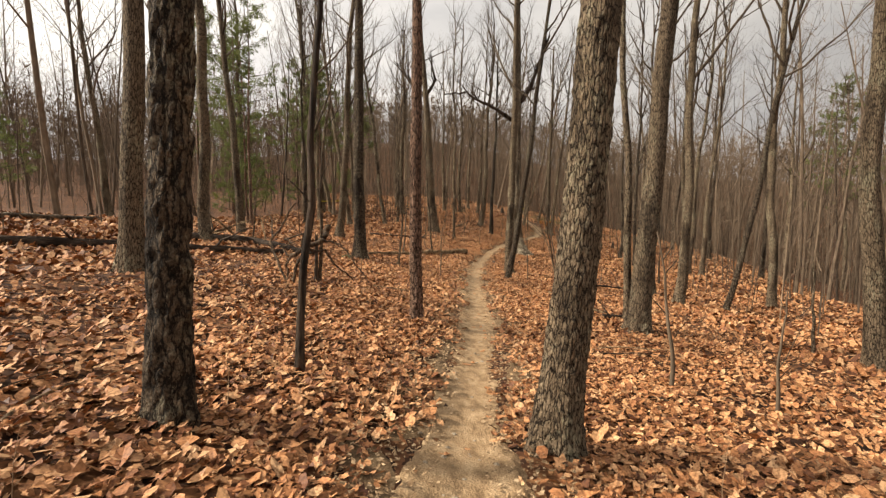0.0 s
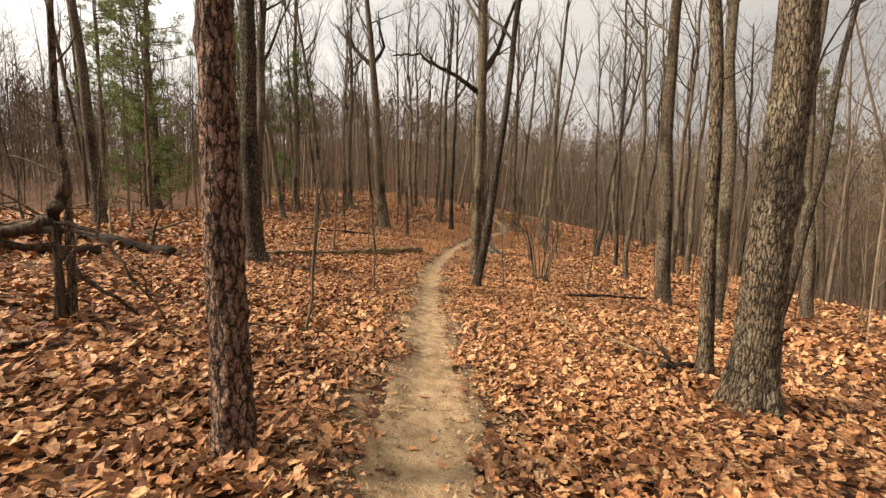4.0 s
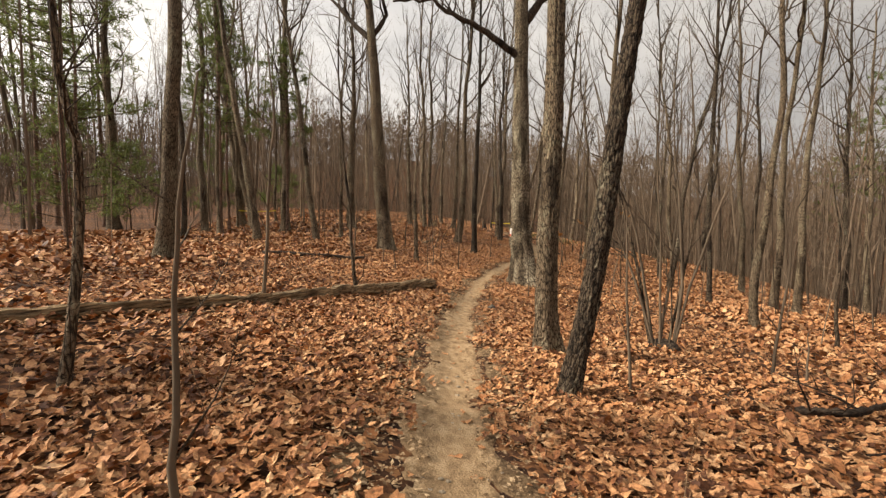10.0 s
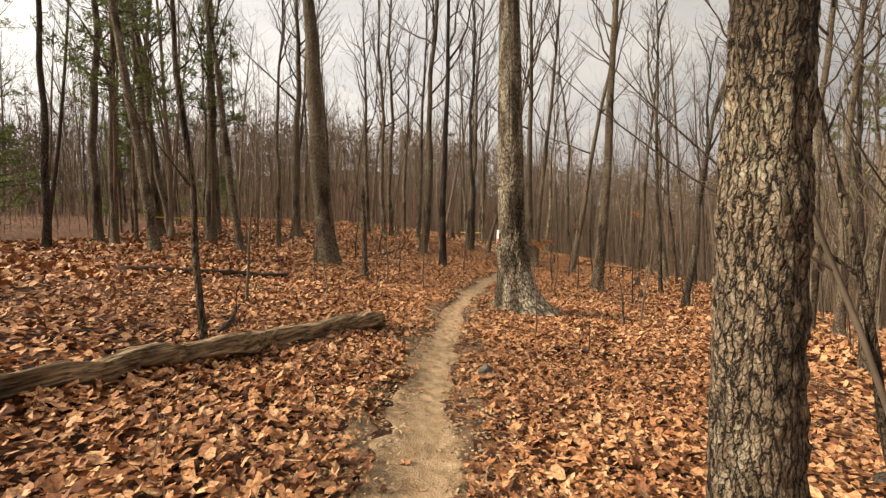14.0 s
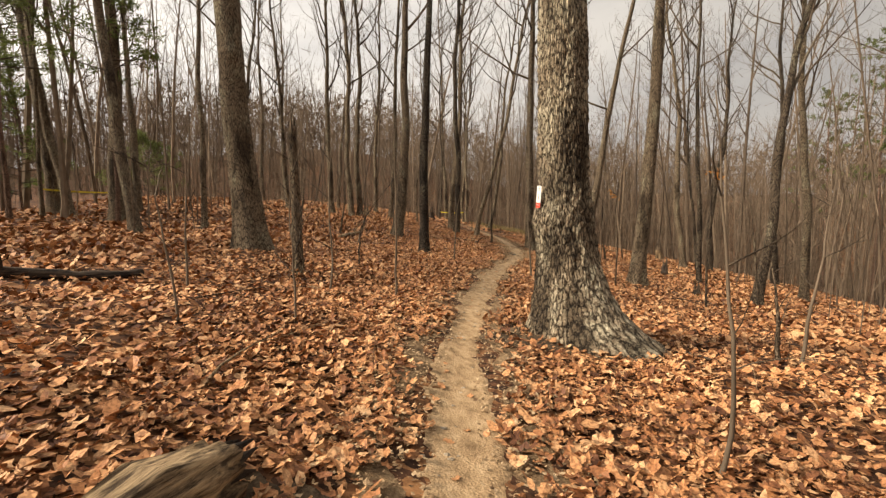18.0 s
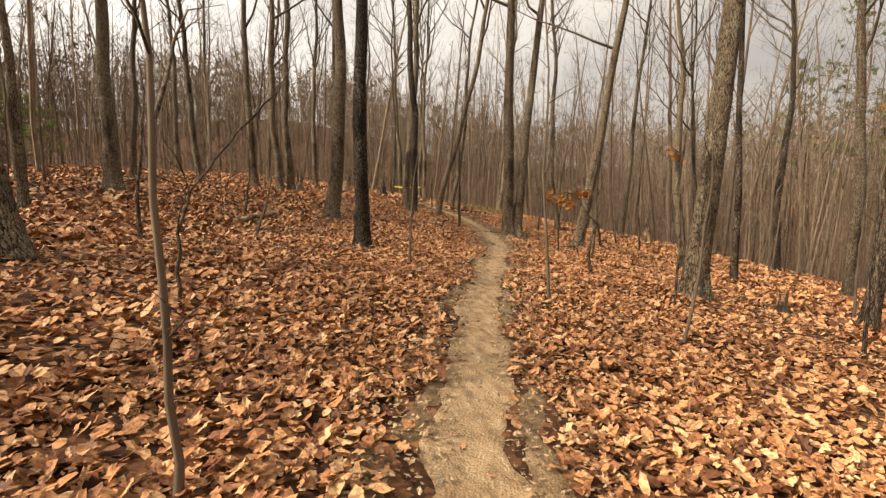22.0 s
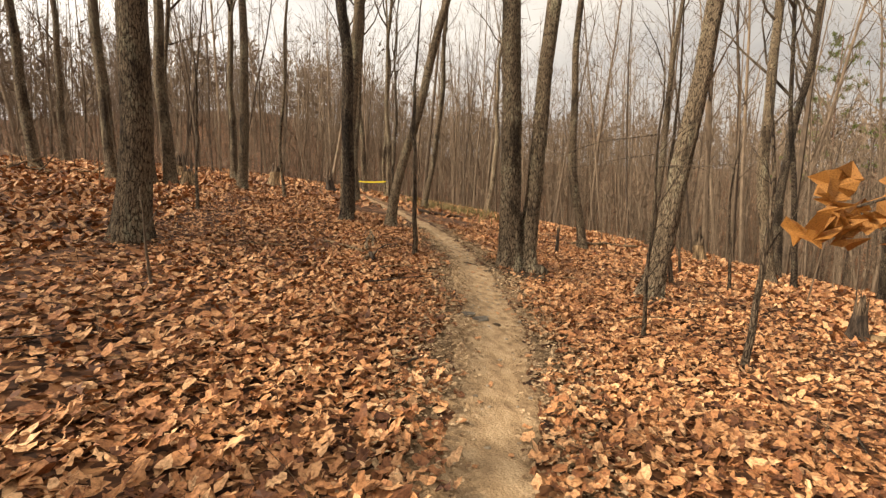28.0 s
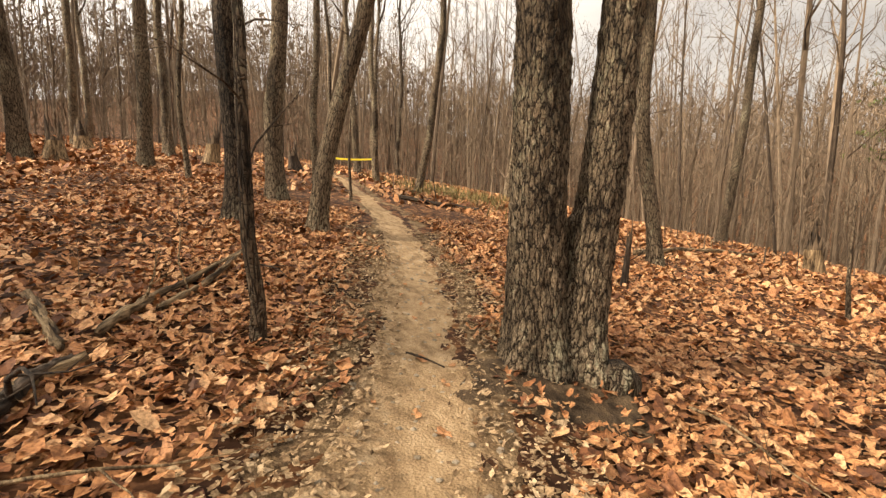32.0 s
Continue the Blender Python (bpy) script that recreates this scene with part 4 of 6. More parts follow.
# ---- a clump of stems from one stool ----
def stem_clump(x, y):
    thing = new("stem_clump")
    thing.location = (x, y, float(ground(x, y)))
    tagged(thing, "clump of thin grey stems sprouting from one old stool", "bush")
    r = random.Random(44)
    V, F = [], []
    tube(V, F, [Vector((0, 0, -0.1)), Vector((0, 0, 0.06)), Vector((0.02, 0, 0.14)), Vector((0, 0, 0.17))], [0.34, 0.3, 0.2, 0.05], 12)
    part("stool", mesh_from("stool", V, F, ROTTEN), thing, "dark rotten stool with leaf mould")
    for k in range(9):
        w = 0.7 * k + r.uniform(-0.2, 0.2)
        V, F = [], []
        d = Vector((math.cos(w) * 0.13 * (1 + 0.7 * (k % 3)), math.sin(w) * 0.13, 1))
        branch(V, F, Vector((math.cos(w) * 0.2, math.sin(w) * 0.14, 0)), d, r.uniform(3.2, 6.8), r.uniform(0.018, 0.04), 0, r, 9, 0.06, 0.03, (3, 2, 2), (8, 4, 3, 3))
        part("stem", mesh_from("stem", V, F, (SMOOTH, OAK, SMOOTH)[k % 3]), thing)


stem_clump(5.4, 21.35)


# ---- fallen logs, branches, snags, stumps ----
def log_thing(name, words, category, pts, radii, mat, sides=14, rough=0.12, seed=1, group="", stubs=0):
    """A fallen stem along pts (x, y, height of its axis over the ground), with a worn, uneven skin."""
    r = random.Random(seed)
    x0, y0 = pts[0][0], pts[0][1]
    thing = new(name)
    z0 = float(ground(x0, y0))
    along = Vector((pts[-1][0] - x0, pts[-1][1] - y0, 0))
    turn = along.to_track_quat("Z", "Y").to_matrix().to_4x4()
    thing.matrix_world = Matrix.Translation((x0, y0, z0)) @ turn
    back_turn = turn.inverted()
    tagged(thing, words, category, group)
    P, R = [], []
    n = max(len(pts) * 7, 10)
    for i in range(n + 1):
        f = i / n * (len(pts) - 1)
        k = min(int(f), len(pts) - 2)
        g = f - k
        x, y, h = (pts[k][j] * (1 - g) + pts[k + 1][j] * g for j in range(3))
        rad = radii[0] * (1 - i / n) + radii[1] * i / n
        wob = rough * rad
        P.append(back_turn @ Vector((x - x0 + r.gauss(0, wob), y - y0 + r.gauss(0, wob), float(ground(x, y)) - z0 + h + (0.03 if radii[0] < 0.05 else 0) + r.gauss(0, wob * 0.5))))
        R.append(rad * r.uniform(1 - rough, 1 + rough))
    V, F = [], []
    tube(V, F, P, R, sides)
    F.append(tuple(reversed(range(sides))))
    flute = [r.gauss(0, 0.55 * rough) for k in range(sides)]
    for i, v in enumerate(V):
        c = P[min(i // sides, n)]
        v += (v - c) * flute[i % sides] + Vector((r.gauss(0, 1), r.gauss(0, 1), r.gauss(0, 1))) * rough * 0.3 * radii[0]
    part("stem", mesh_from("stem", V, F, mat), thing)
    for k in range(stubs):
        i = r.randrange(2, n - 1)
        V, F = [], []
        d = back_turn @ Vector((r.gauss(0, 0.6), r.gauss(0, 0.6), r.uniform(0.3, 1)))
        branch(V, F, P[i], d, r.uniform(0.4, 1.3), R[i] * 0.4, 1, r, 4, 0.25, 0.0, (0, 2, 2), (5, 5, 4, 3))
        part("branch_stub", mesh_from("branch_stub", V, F, mat), thing)
    return thing


for sx, sy, sd, slx, sh in ((1.2, 29.56, 0.03, 0.04, 1.9), (1.41, 31.87, 0.04, 0.16, 2.3), (2.49, 31.96, 0.042, 0.08, 3.2), (-0.47, 31.29, 0.04, -0.03, 2.2), (0.1, 29.29, 0.035, -0.12, 1.7), (14.88, 37.4, 0.07, 0.0, 3.0), (7.81, 29.53, 0.055, 0.05, 2.6),
                             (-1.44, 15.48, 0.035, 0.0, 1.4), (3.37, 18.3, 0.045, 0.0, 2.4), (6.64, 20.21, 0.055, 0.02, 3.2), (11.13, 23.82, 0.1, 0.02, 4.5), (6.7, 19.6, 0.05, 0.06, 0.8), (4.13, 26.72, 0.035, -0.02, 2.4), (4.74, 44.0, 0.04, -0.08, 1.1), (16.95, 47.4, 0.09, 0.02, 4.2)):
    sapling(sx, sy, sd, slx, 0.0, sh)


def arched_sapling(x, y, bends, r, words):
    """A bowed young stem through the given bends, with bare side twigs."""
    thing = new("sapling")
    thing.location = (x, y, float(ground(x, y)))
    tagged(thing, words, "sapling", "understorey saplings")
    V, F, P = [], [], []
    rr = random.Random(77)
    pts = [Vector((0, 0, -0.1))] + [Vector(b) for b in bends]
    for a, b in zip(pts, pts[1:]):
        P += [a.lerp(b, k / 3) + Vector((rr.gauss(0, 0.01), rr.gauss(0, 0.01), 0)) for k in range(3)]
    P.append(pts[-1])
    tube(V, F, P, [r * (1 - 0.75 * i / len(P)) for i in range(len(P))], 8)
    part("stem", mesh_from("stem", V, F, GREY), thing)
    for k in range(9):
        p = P[rr.randrange(5, len(P))]
        part("twig", rr.choice(TWIGS), thing, "", Matrix.Translation(p) @ Matrix.Rotation(rr.random() * 6.283, 4, "Z") @ Matrix.Rotation(rr.uniform(-0.9, 0.1), 4, "Y") @ Matrix.Scale(rr.uniform(0.5, 0.9), 4))


arched_sapling(1.89, 34.52, ((0.02, 0, 0.35), (0.06, 0.02, 0.85), (0.2, 0.08, 1.15), (0.42, 0.18, 1.45), (0.62, 0.26, 1.72), (0.85, 0.36, 1.98), (1.0, 0.4, 2.2)), 0.019, "thin bare sapling bowed in an arch towards the trail")
main_log = log_thing("fallen_log", "long fallen log of weathered tan wood with a broken dark end", "log", ((1.25, 26.38, 0.15), (0.55, 25.15, 0.12), (-0.5, 23.2, 0.12), (-1.55, 21.1, 0.1), (-2.4, 19.2, 0.08), (-3.2, 17.5, 0.05)), (0.14, 0.075), DEADWOOD, 30, 0.2, 3, "", 0)
V, F = [], []
jag = random.Random(6)
log_axis = main_log.matrix_world.to_3x3().inverted() @ Vector((0, 0, 0.15))
for k in range(16):
    w = k * 0.393
    a = log_axis + Vector((0.085 * math.cos(w), 0.085 * math.sin(w), 0.03))
    tube(V, F, [a, a + Vector((jag.gauss(0, 0.03), jag.gauss(0, 0.03), -jag.uniform(0.08, 0.3)))], [0.045, 0.006], 5)
part("splintered_end", mesh_from("splintered_end", V, F, ROTTEN), main_log, "dark splintered rotten end of the log")
log_thing("fallen_log", "thin dark fallen log lying among the leaves", "log", ((-4.7, 30.0, 0.08), (-3.0, 30.8, 0.08), (-1.3, 31.9, 0.06)), (0.1, 0.06), ROTTEN, 10, 0.16, 4, "dark fallen logs", 1)
log_thing("fallen_log", "long dark fallen log half sunk in leaves", "log", ((-9.2, 9.6, 0.1), (-7.0, 12.2, 0.12), (-4.9, 14.2, 0.1)), (0.11, 0.08), ROTTEN, 12, 0.18, 5, "dark fallen logs", 2)
log_thing("fallen_log", "dark fallen log lying among the leaves", "log", ((-9.6, 14.6, 0.1), (-6.8, 16.6, 0.12), (-4.3, 15.6, 0.1)), (0.14, 0.1), ROTTEN, 12, 0.16, 8, "dark fallen logs", 3)
log_thing("fallen_log", "far fallen log on the leaf-covered floor", "log", ((-17.5, 18.2, 0.15), (-15.8, 21.5, 0.12)), (0.14, 0.1), OAK, 10, 0.14, 9, "dark fallen logs", 2)
log_thing("fallen_log", "pale thin fallen log behind the saplings", "log", ((1.2, 43.2, 0.08), (1.9, 45.8, 0.14)), (0.1, 0.06), DEADWOOD, 10, 0.16, 10, "", 1)
log_thing("fallen_branch", "long pale dead branch lying in the leaves", "branch", ((3.41, 14.74, 0.05), (3.39, 13.48, 0.06), (3.39, 12.62, 0.05)), (0.035, 0.022), DEADWOOD, 8, 0.2, 11, "dead branches on the ground", 1)
log_thing("fallen_branch", "crooked dark fallen branch with broken twigs", "branch", ((5.1, 17.9, 0.06), (5.7, 17.8, 0.12), (6.6, 18.3, 0.1), (7.8, 18.6, 0.12)), (0.045, 0.03), ROTTEN, 8, 0.25, 12, "dead branches on the ground", 5)
log_thing("fallen_branch", "straight dark dead branch on the leaves", "branch", ((-0.6, 24.3, 0.04), (-1.0, 26.4, 0.05)), (0.035, 0.02), ROTTEN, 7, 0.25, 13, "dead branches on the ground", 1)
log_thing("fallen_branch", "dark dead branch lying flat on the leaves", "branch", ((4.2, 25.9, 0.03), (5.15, 25.6, 0.03)), (0.03, 0.015), ROTTEN, 7, 0.25, 14, "dead branches on the ground", 1)
log_thing("fallen_branch", "thin pale dead stick at the trail edge", "branch", ((6.05, 38.6, 0.03), (6.3, 39.2, 0.04), (6.35, 39.8, 0.03)), (0.016, 0.01), DEADWOOD, 7, 0.3, 15, "dead branches on the ground")
log_thing("fallen_branch", "weathered dead branch half buried in leaves", "branch", ((7.7, 47.4, 0.04), (7.9, 48.6, 0.06), (8.0, 49.8, 0.05)), (0.03, 0.02), DEADWOOD, 8, 0.25, 16, "dead branches on the ground", 1)
log_thing("fallen_branch", "pale dead stick among the leaves", "branch", ((6.8, 47.6, 0.05), (7.4, 46.7, 0.04)), (0.03, 0.02), DEADWOOD, 8, 0.25, 17, "dead branches on the ground")
log_thing("fallen_branch", "grey dead branch lying in the leaves", "branch", ((7.35, 46.0, 0.04), (7.6, 46.5, 0.08)), (0.035, 0.025), DEADWOOD, 8, 0.25, 18, "dead branches on the ground")
log_thing("fallen_branch", "thin dark stick lying across the trail", "branch", ((9.44, 46.92, 0.02), (9.56, 46.82, 0.025), (9.68, 46.7, 0.02)), (0.011, 0.007), ROTTEN, 6, 0.3, 19, "dead branches on the ground")
log_thing("fallen_branch", "long pale fallen pole down the slope", "branch", ((15.5, 52.5, 0.1), (19.0, 54.6, 0.1), (22.8, 56.0, 0.12)), (0.07, 0.05), DEADWOOD, 8, 0.18, 20, "dead branches on the ground", 3)
log_thing("fallen_branch", "dark fallen pole beside the trail", "branch", ((10.9, 57.6, 0.06), (13.4, 57.0, 0.08)), (0.06, 0.04), ROTTEN, 8, 0.2, 22, "dead branches on the ground", 1)

log_thing("fallen_branch", "pale weathered dead branch half buried in leaves", "branch", ((3.78, 12.34, 0.05), (3.89, 11.75, 0.06), (4.07, 11.44, 0.05)), (0.03, 0.02), DEADWOOD, 8, 0.2, 23, "dead branches on the ground")
log_thing("fallen_branch", "long thin grey stick lying on the leaves", "branch", ((-1.6, 10.55, 0.05), (-0.8, 10.77, 0.06), (-0.36, 10.96, 0.05)), (0.016, 0.01), DEADWOOD, 7, 0.25, 24, "dead branches on the ground")
log_thing("fallen_branch", "dark wet fallen branch in the leaves", "branch", ((3.84, 10.9, 0.06), (4.49, 11.07, 0.07)), (0.045, 0.03), ROTTEN, 8, 0.25, 25, "dead branches on the ground", 3)
log_thing("fallen_branch", "grey dead branch lying in the leaves", "branch", ((7.42, 46.64, 0.05), (7.1, 47.1, 0.06), (6.79, 47.59, 0.05)), (0.022, 0.014), DEADWOOD, 8, 0.25, 26, "dead branches on the ground")
log_thing("fallen_branch", "crooked dark branch among the leaves", "branch", ((7.5, 45.94, 0.06), (7.49, 46.22, 0.09), (7.53, 46.51, 0.06)), (0.035, 0.022), ROTTEN, 8, 0.25, 27, "dead branches on the ground", 1)
log_thing("fallen_branch", "long weathered branch half buried in leaves", "branch", ((7.52, 46.87, 0.05), (7.63, 47.86, 0.06), (8.0, 49.57, 0.05)), (0.035, 0.022), DEADWOOD, 8, 0.22, 28, "dead branches on the ground", 1)
log_thing("fallen_branch", "thin crooked pale stick at the trail edge", "branch", ((6.12, 38.76, 0.03), (6.32, 39.43, 0.04), (6.36, 39.92, 0.03)), (0.014, 0.009), DEADWOOD, 7, 0.3, 29, "dead branches on the ground")
log_thing("fallen_branch", "short dark stick at the trail edge", "branch", ((7.05, 41.6, 0.03), (7.27, 41.81, 0.03)), (0.014, 0.008), ROTTEN, 7, 0.3, 30, "dead branches on the ground")

# a tangled dead snag propped on its own limbs
snag = new("dead_snag")
snag.matrix_world = Matrix.Translation((-2.85, 9.35, float(ground(-2.85, 9.35)))) @ Matrix.Scale(0.76, 4)
tagged(snag, "tangled dark dead tree top propped up on its broken limbs", "dead branch")
sr = random.Random(17)


def snag_piece(name, pts, r0, r1, twigs=0):
    V, F = [], []
    P = []
    for a, b in zip(pts, pts[1:]):
        for k in range(4):
            P.append(Vector(a).lerp(Vector(b), k / 4) + Vector((sr.gauss(0, 0.018), sr.gauss(0, 0.018), sr.gauss(0, 0.018))))
    P.append(Vector(pts[-1]))
    tube(V, F, P, [r0 + (r1 - r0) * i / (len(P) - 1) for i in range(len(P))], 8)
    F.append(tuple(reversed(range(8))))
    for k in range(twigs):
        branch(V, F, P[sr.randrange(3, len(P))], Vector((sr.gauss(0, 1), sr.gauss(0, 0.6), sr.gauss(0.1, 0.7))), sr.uniform(0.35, 0.8), 0.012, 1, sr, 4, 0.25, 0.0, (0, 2, 2), (4, 4, 3, 3))
    part(name, mesh_from(name, V, F, SNAG), snag)


snag_piece("stem", ((-0.25, 0.0, 0.78), (0.1, 0.1, 0.98), (0.42, 0.25, 1.16), (0.56, 0.35, 1.3), (0.62, 0.4, 1.6)), 0.06, 0.085, 2)
snag_piece("prop", ((0.1, 0.05, 0.93), (-0.08, -0.12, 0.55), (-0.2, -0.2, 0.0)), 0.045, 0.04)
snag_piece("prop", ((-0.25, 0.0, 0.78), (-0.42, 0.0, 0.55), (-0.38, 0.1, 0.25), (-0.48, 0.2, 0.0)), 0.04, 0.02, 1)
snag_piece("prop", ((0.1, 0.08, 0.95), (0.55, 0.3, 0.9), (0.85, 0.4, 0.45), (1.3, 0.5, 0.05)), 0.045, 0.015, 2)
snag_piece("prop", ((0.5, 0.3, 1.2), (0.95, 0.3, 1.1), (1.3, 0.25, 0.7), (1.75, 0.2, 0.05)), 0.03, 0.012, 3)
snag_piece("arm", ((-1.15, 0.9, 1.05), (-0.75, 0.8, 1.55), (-0.35, 0.7, 2.15)), 0.035, 0.02, 1)
snag_piece("arm", ((-0.3, 0.0, 0.75), (-0.55, 0.1, 0.98), (-0.1, 0.2, 1.2)), 0.03, 0.01, 2)
snag_piece("arm", ((-1.15, 0.9, 1.05), (-0.8, 0.5, 0.6), (-0.45, 0.2, 0.0)), 0.035, 0.03, 1)


def stub(x, y, height, d, lean, words, seed, mat=None, twigs=1, name="snag"):
    """A dead standing stem, broken off at the top."""
    r = random.Random(seed)
    thing = new(name)
    thing.location = (x, y, float(ground(x, y)))
    tagged(thing, words, "dead tree", "broken standing stems")
    me, axis, radius = trunk_mesh("stem", height, d / 2, lean, mat or ROTTEN, seed, 24, 40, 0.03, 0.35, 0.75, 0.008, 2, height * 0.9)
    part("stem", me, thing)
    top, n = axis(height), 18
    V, F = [], []
    for ring, (reach, low) in enumerate(((0.372, -0.05), (0.36, 0.0), (0.2, -0.04))):
        for k in range(n):
            w = 6.2832 * k / n
            rise = low + (r.random() ** 2 * 1.7 * d + 0.02 if ring == 1 else 0)
            V.append(top + Vector((math.cos(w) * reach * d, math.sin(w) * reach * d, rise)))
    for ring in range(2):
        for k in range(n):
            F.append((ring * n + k, ring * n + (k + 1) % n, ring * n + n + (k + 1) % n, ring * n + n + k))
    F.append(tuple(2 * n + k for k in range(n)))
    part("broken_top", mesh_from("broken_top", V, F, SNAG), thing, "splintered broken top")
    for k in range(twigs):
        part("twig", r.choice(TWIGS), thing, "", Matrix.Translation(axis(height * r.uniform(0.4, 0.9))) @ Matrix.Rotation(r.random() * 6.28, 4, "Z"))


stub(0.78, 33.35, 2.7, 0.2, (-0.01, 0), "dark broken dead trunk standing in the leaves", 3.3, OAK_PLATES, 9)
stub(-2.75, 10.05, 1.0, 0.09, (0, 0), "short dark dead stem behind the saplings", 6.1)
stub(12.97, 49.3, 0.7, 0.1, (0.05, 0), "small dark forked dead stem", 7.2, ROTTEN, 2)
stub(15.9, 43.8, 0.45, 0.28, (0.1, 0), "low rotten dark stump down the slope", 8.2, ROTTEN, 0, "stump")
stub(22.9, 54.1, 0.75, 0.5, (-0.2, 0), "broken brown stump on the slope", 9.2, DEADWOOD, 0, "stump")
stub(2.4, 57.7, 0.5, 0.45, (0.1, 0), "low weathered stump in front of the far woods", 10.2, DEADWOOD, 1, "stump")
stub(5.2, 61.5, 0.7, 0.5, (0.2, 0), "reddish rotten stump in front of the far woods", 11.2, DEADWOOD, 1, "stump")
stub(7.9, 62.8, 0.6, 0.45, (-0.15, 0), "dark rotten stump near the bend of the trail", 12.2, ROTTEN, 1, "stump")
stub(1.3, 62.0, 0.5, 0.5, (-0.15, 0), "weathered stump far among the trees", 13.2, DEADWOOD, 1, "stump")
stub(12.15, 36.95, 0.22, 0.22, (0.05, 0), "low rotten mossy stump in the leaves", 14.2, ROTTEN, 0, "stump")

# brush heaps of dead sticks at the edge of the far woods
for hx, hy, seed in ((-6.5, 53.5, 1), (-2.5, 58.5, 2), (-9.0, 16.9, 3), (-3.0, 57.0, 4), (-7.6, 18.0, 5)):
    heap = new("brush_heap")
    heap.location = (hx, hy, float(ground(hx, hy)))
    tagged(heap, "low heap of grey dead branches on the leaves", "brush heap", "heaps of dead branches")
    r = random.Random(seed)
    for k in range(9):
        V, F = [], []
        a = Vector((r.uniform(-1.6, 1.6), r.uniform(-0.7, 0.7), 0.05))
        branch(V, F, a, Vector((r.gauss(0, 1), r.gauss(0, 0.5), r.uniform(0.05, 0.5))), r.uniform(1.2, 2.4), r.uniform(0.02, 0.05), 0, r, 5, 0.15, -0.03, (2, 2), (6, 4, 3))
        part("branch", mesh_from("branch", V, F, (DEADWOOD, GREY)[k % 2]), heap)


# ---- stones ----
def stone(x, y, size, words, seed, mat=STONE, sink=0.3):
    bm = bmesh.new()
    bmesh.ops.create_icosphere(bm, subdivisions=2, radius=1)
    for v in bm.verts:
        k = 1 + 0.45 * noise.noise(v.co * 1.3 + Vector((seed, 0, 0))) + 0.1 * noise.noise(v.co * 4 + Vector((0, seed, 0)))
        v.co = Vector((v.co.x * size[0], v.co.y * size[1], v.co.z * size[2])) * k
    me = bpy.data.meshes.new("stone")
    bm.to_mesh(me)
    bm.free()
    me.materials.append(mat)
    ob = new("stone", me)
    ob.location = (x, y, float(ground(x, y)) + size[2] * (1 - 2 * sink) * 0.6)
    ob.rotation_euler = (0, 0, seed)
    return tagged(ob, words, "stone", "stones by the trail")


stone(2.66, 24.2, (0.13, 0.1, 0.12), "grey angular stone in the leaves beside the trail", 1)
stone(8.36, 43.26, (0.17, 0.06, 0.045), "flat dark stone stuck in the trail", 0.15, STONE, 0.3)
stone(8.2, 43.32, (0.13, 0.06, 0.045), "small dark stone stuck in the trail", 3, STONE, 0.3)
stone(8.52, 43.1, (0.06, 0.05, 0.022), "small dark stone stuck in the trail", 8, MUCK, 0.25)
stone(12.1, 36.7, (0.16, 0.12, 0.1), "dark mossy stone on the slope", 4, MOSS)
stone(16.1, 43.7, (0.3, 0.14, 0.1), "dark stone down the slope", 5, HUMUS)
stone(10.95, 46.5, (0.17, 0.14, 0.16), "lichen-grey burl at the foot of the double tree", 6, OAK)
stone(-3.35, 15.95, (0.35, 0.22, 0.1), "cushion of green moss at the foot of a tree", 7, MOSS)

# ---- trail marker on the large tree ----
marker = new("trail_marker")
marker.matrix_world = Matrix.Translation((4.27, 30.17, -0.345)) @ Matrix.Rotation(radians(-52), 4, "Z") @ Matrix.Rotation(radians(4), 4, "Y") @ Matrix.Diagonal((0.66, 1, 0.82, 1))
tagged(marker, "narrow white and red plastic trail marker nailed to bark", "sign")


def slab(name, w, h, d, at, mat, label="", on=None):
    bm = bmesh.new()
    bmesh.ops.create_cube(bm, size=1)
    for v in bm.verts:
        v.co = Vector((v.co.x * w, v.co.y * d, v.co.z * h))
    bmesh.ops.bevel(bm, geom=bm.edges, offset=min(w, h, d) * 0.2, segments=1)
    me = bpy.data.meshes.new(name)
    bm.to_mesh(me)
    bm.free()
    me.materials.append(mat)
    return part(name, me, on or marker, label, Matrix.Translation(at))


plate = slab("plate", 0.096, 0.27, 0.003, (0, 0, 0.045), WHITE)
band = slab("red_band", 0.096, 0.085, 0.003, (0, -0.0005, -0.1335), RED, "red lower band")
slab("nail_head", 0.008, 0.008, 0.004, (0, -0.004, 0.165), INK)
slab("emblem", 0.022, 0.02, 0.001, (0, -0.0022, 0.09), STONE, "small grey emblem", plate)
slab("print_line", 0.04, 0.005, 0.001, (0, -0.0022, 0.065), STONE, "", plate)
for k in range(2):
    slab("print_line", 0.07 - 0.02 * k, 0.003, 0.001, (0, -0.0021, 0.012 - 0.018 * k), WHITE, "", band)
for letter, z in (("L", 0.01), ("7", -0.045)):
    cu = bpy.data.curves.new("letter", "FONT")
    cu.body, cu.size, cu.extrude, cu.align_x = letter, 0.06, 0.0006, "CENTER"
    cu.materials.append(INK)
    text = new("letter", cu)
    text.parent = plate
    text.matrix_basis = Matrix.Translation((0, -0.0028, z - 0.045)) @ Matrix.Rotation(radians(90), 4, "X")


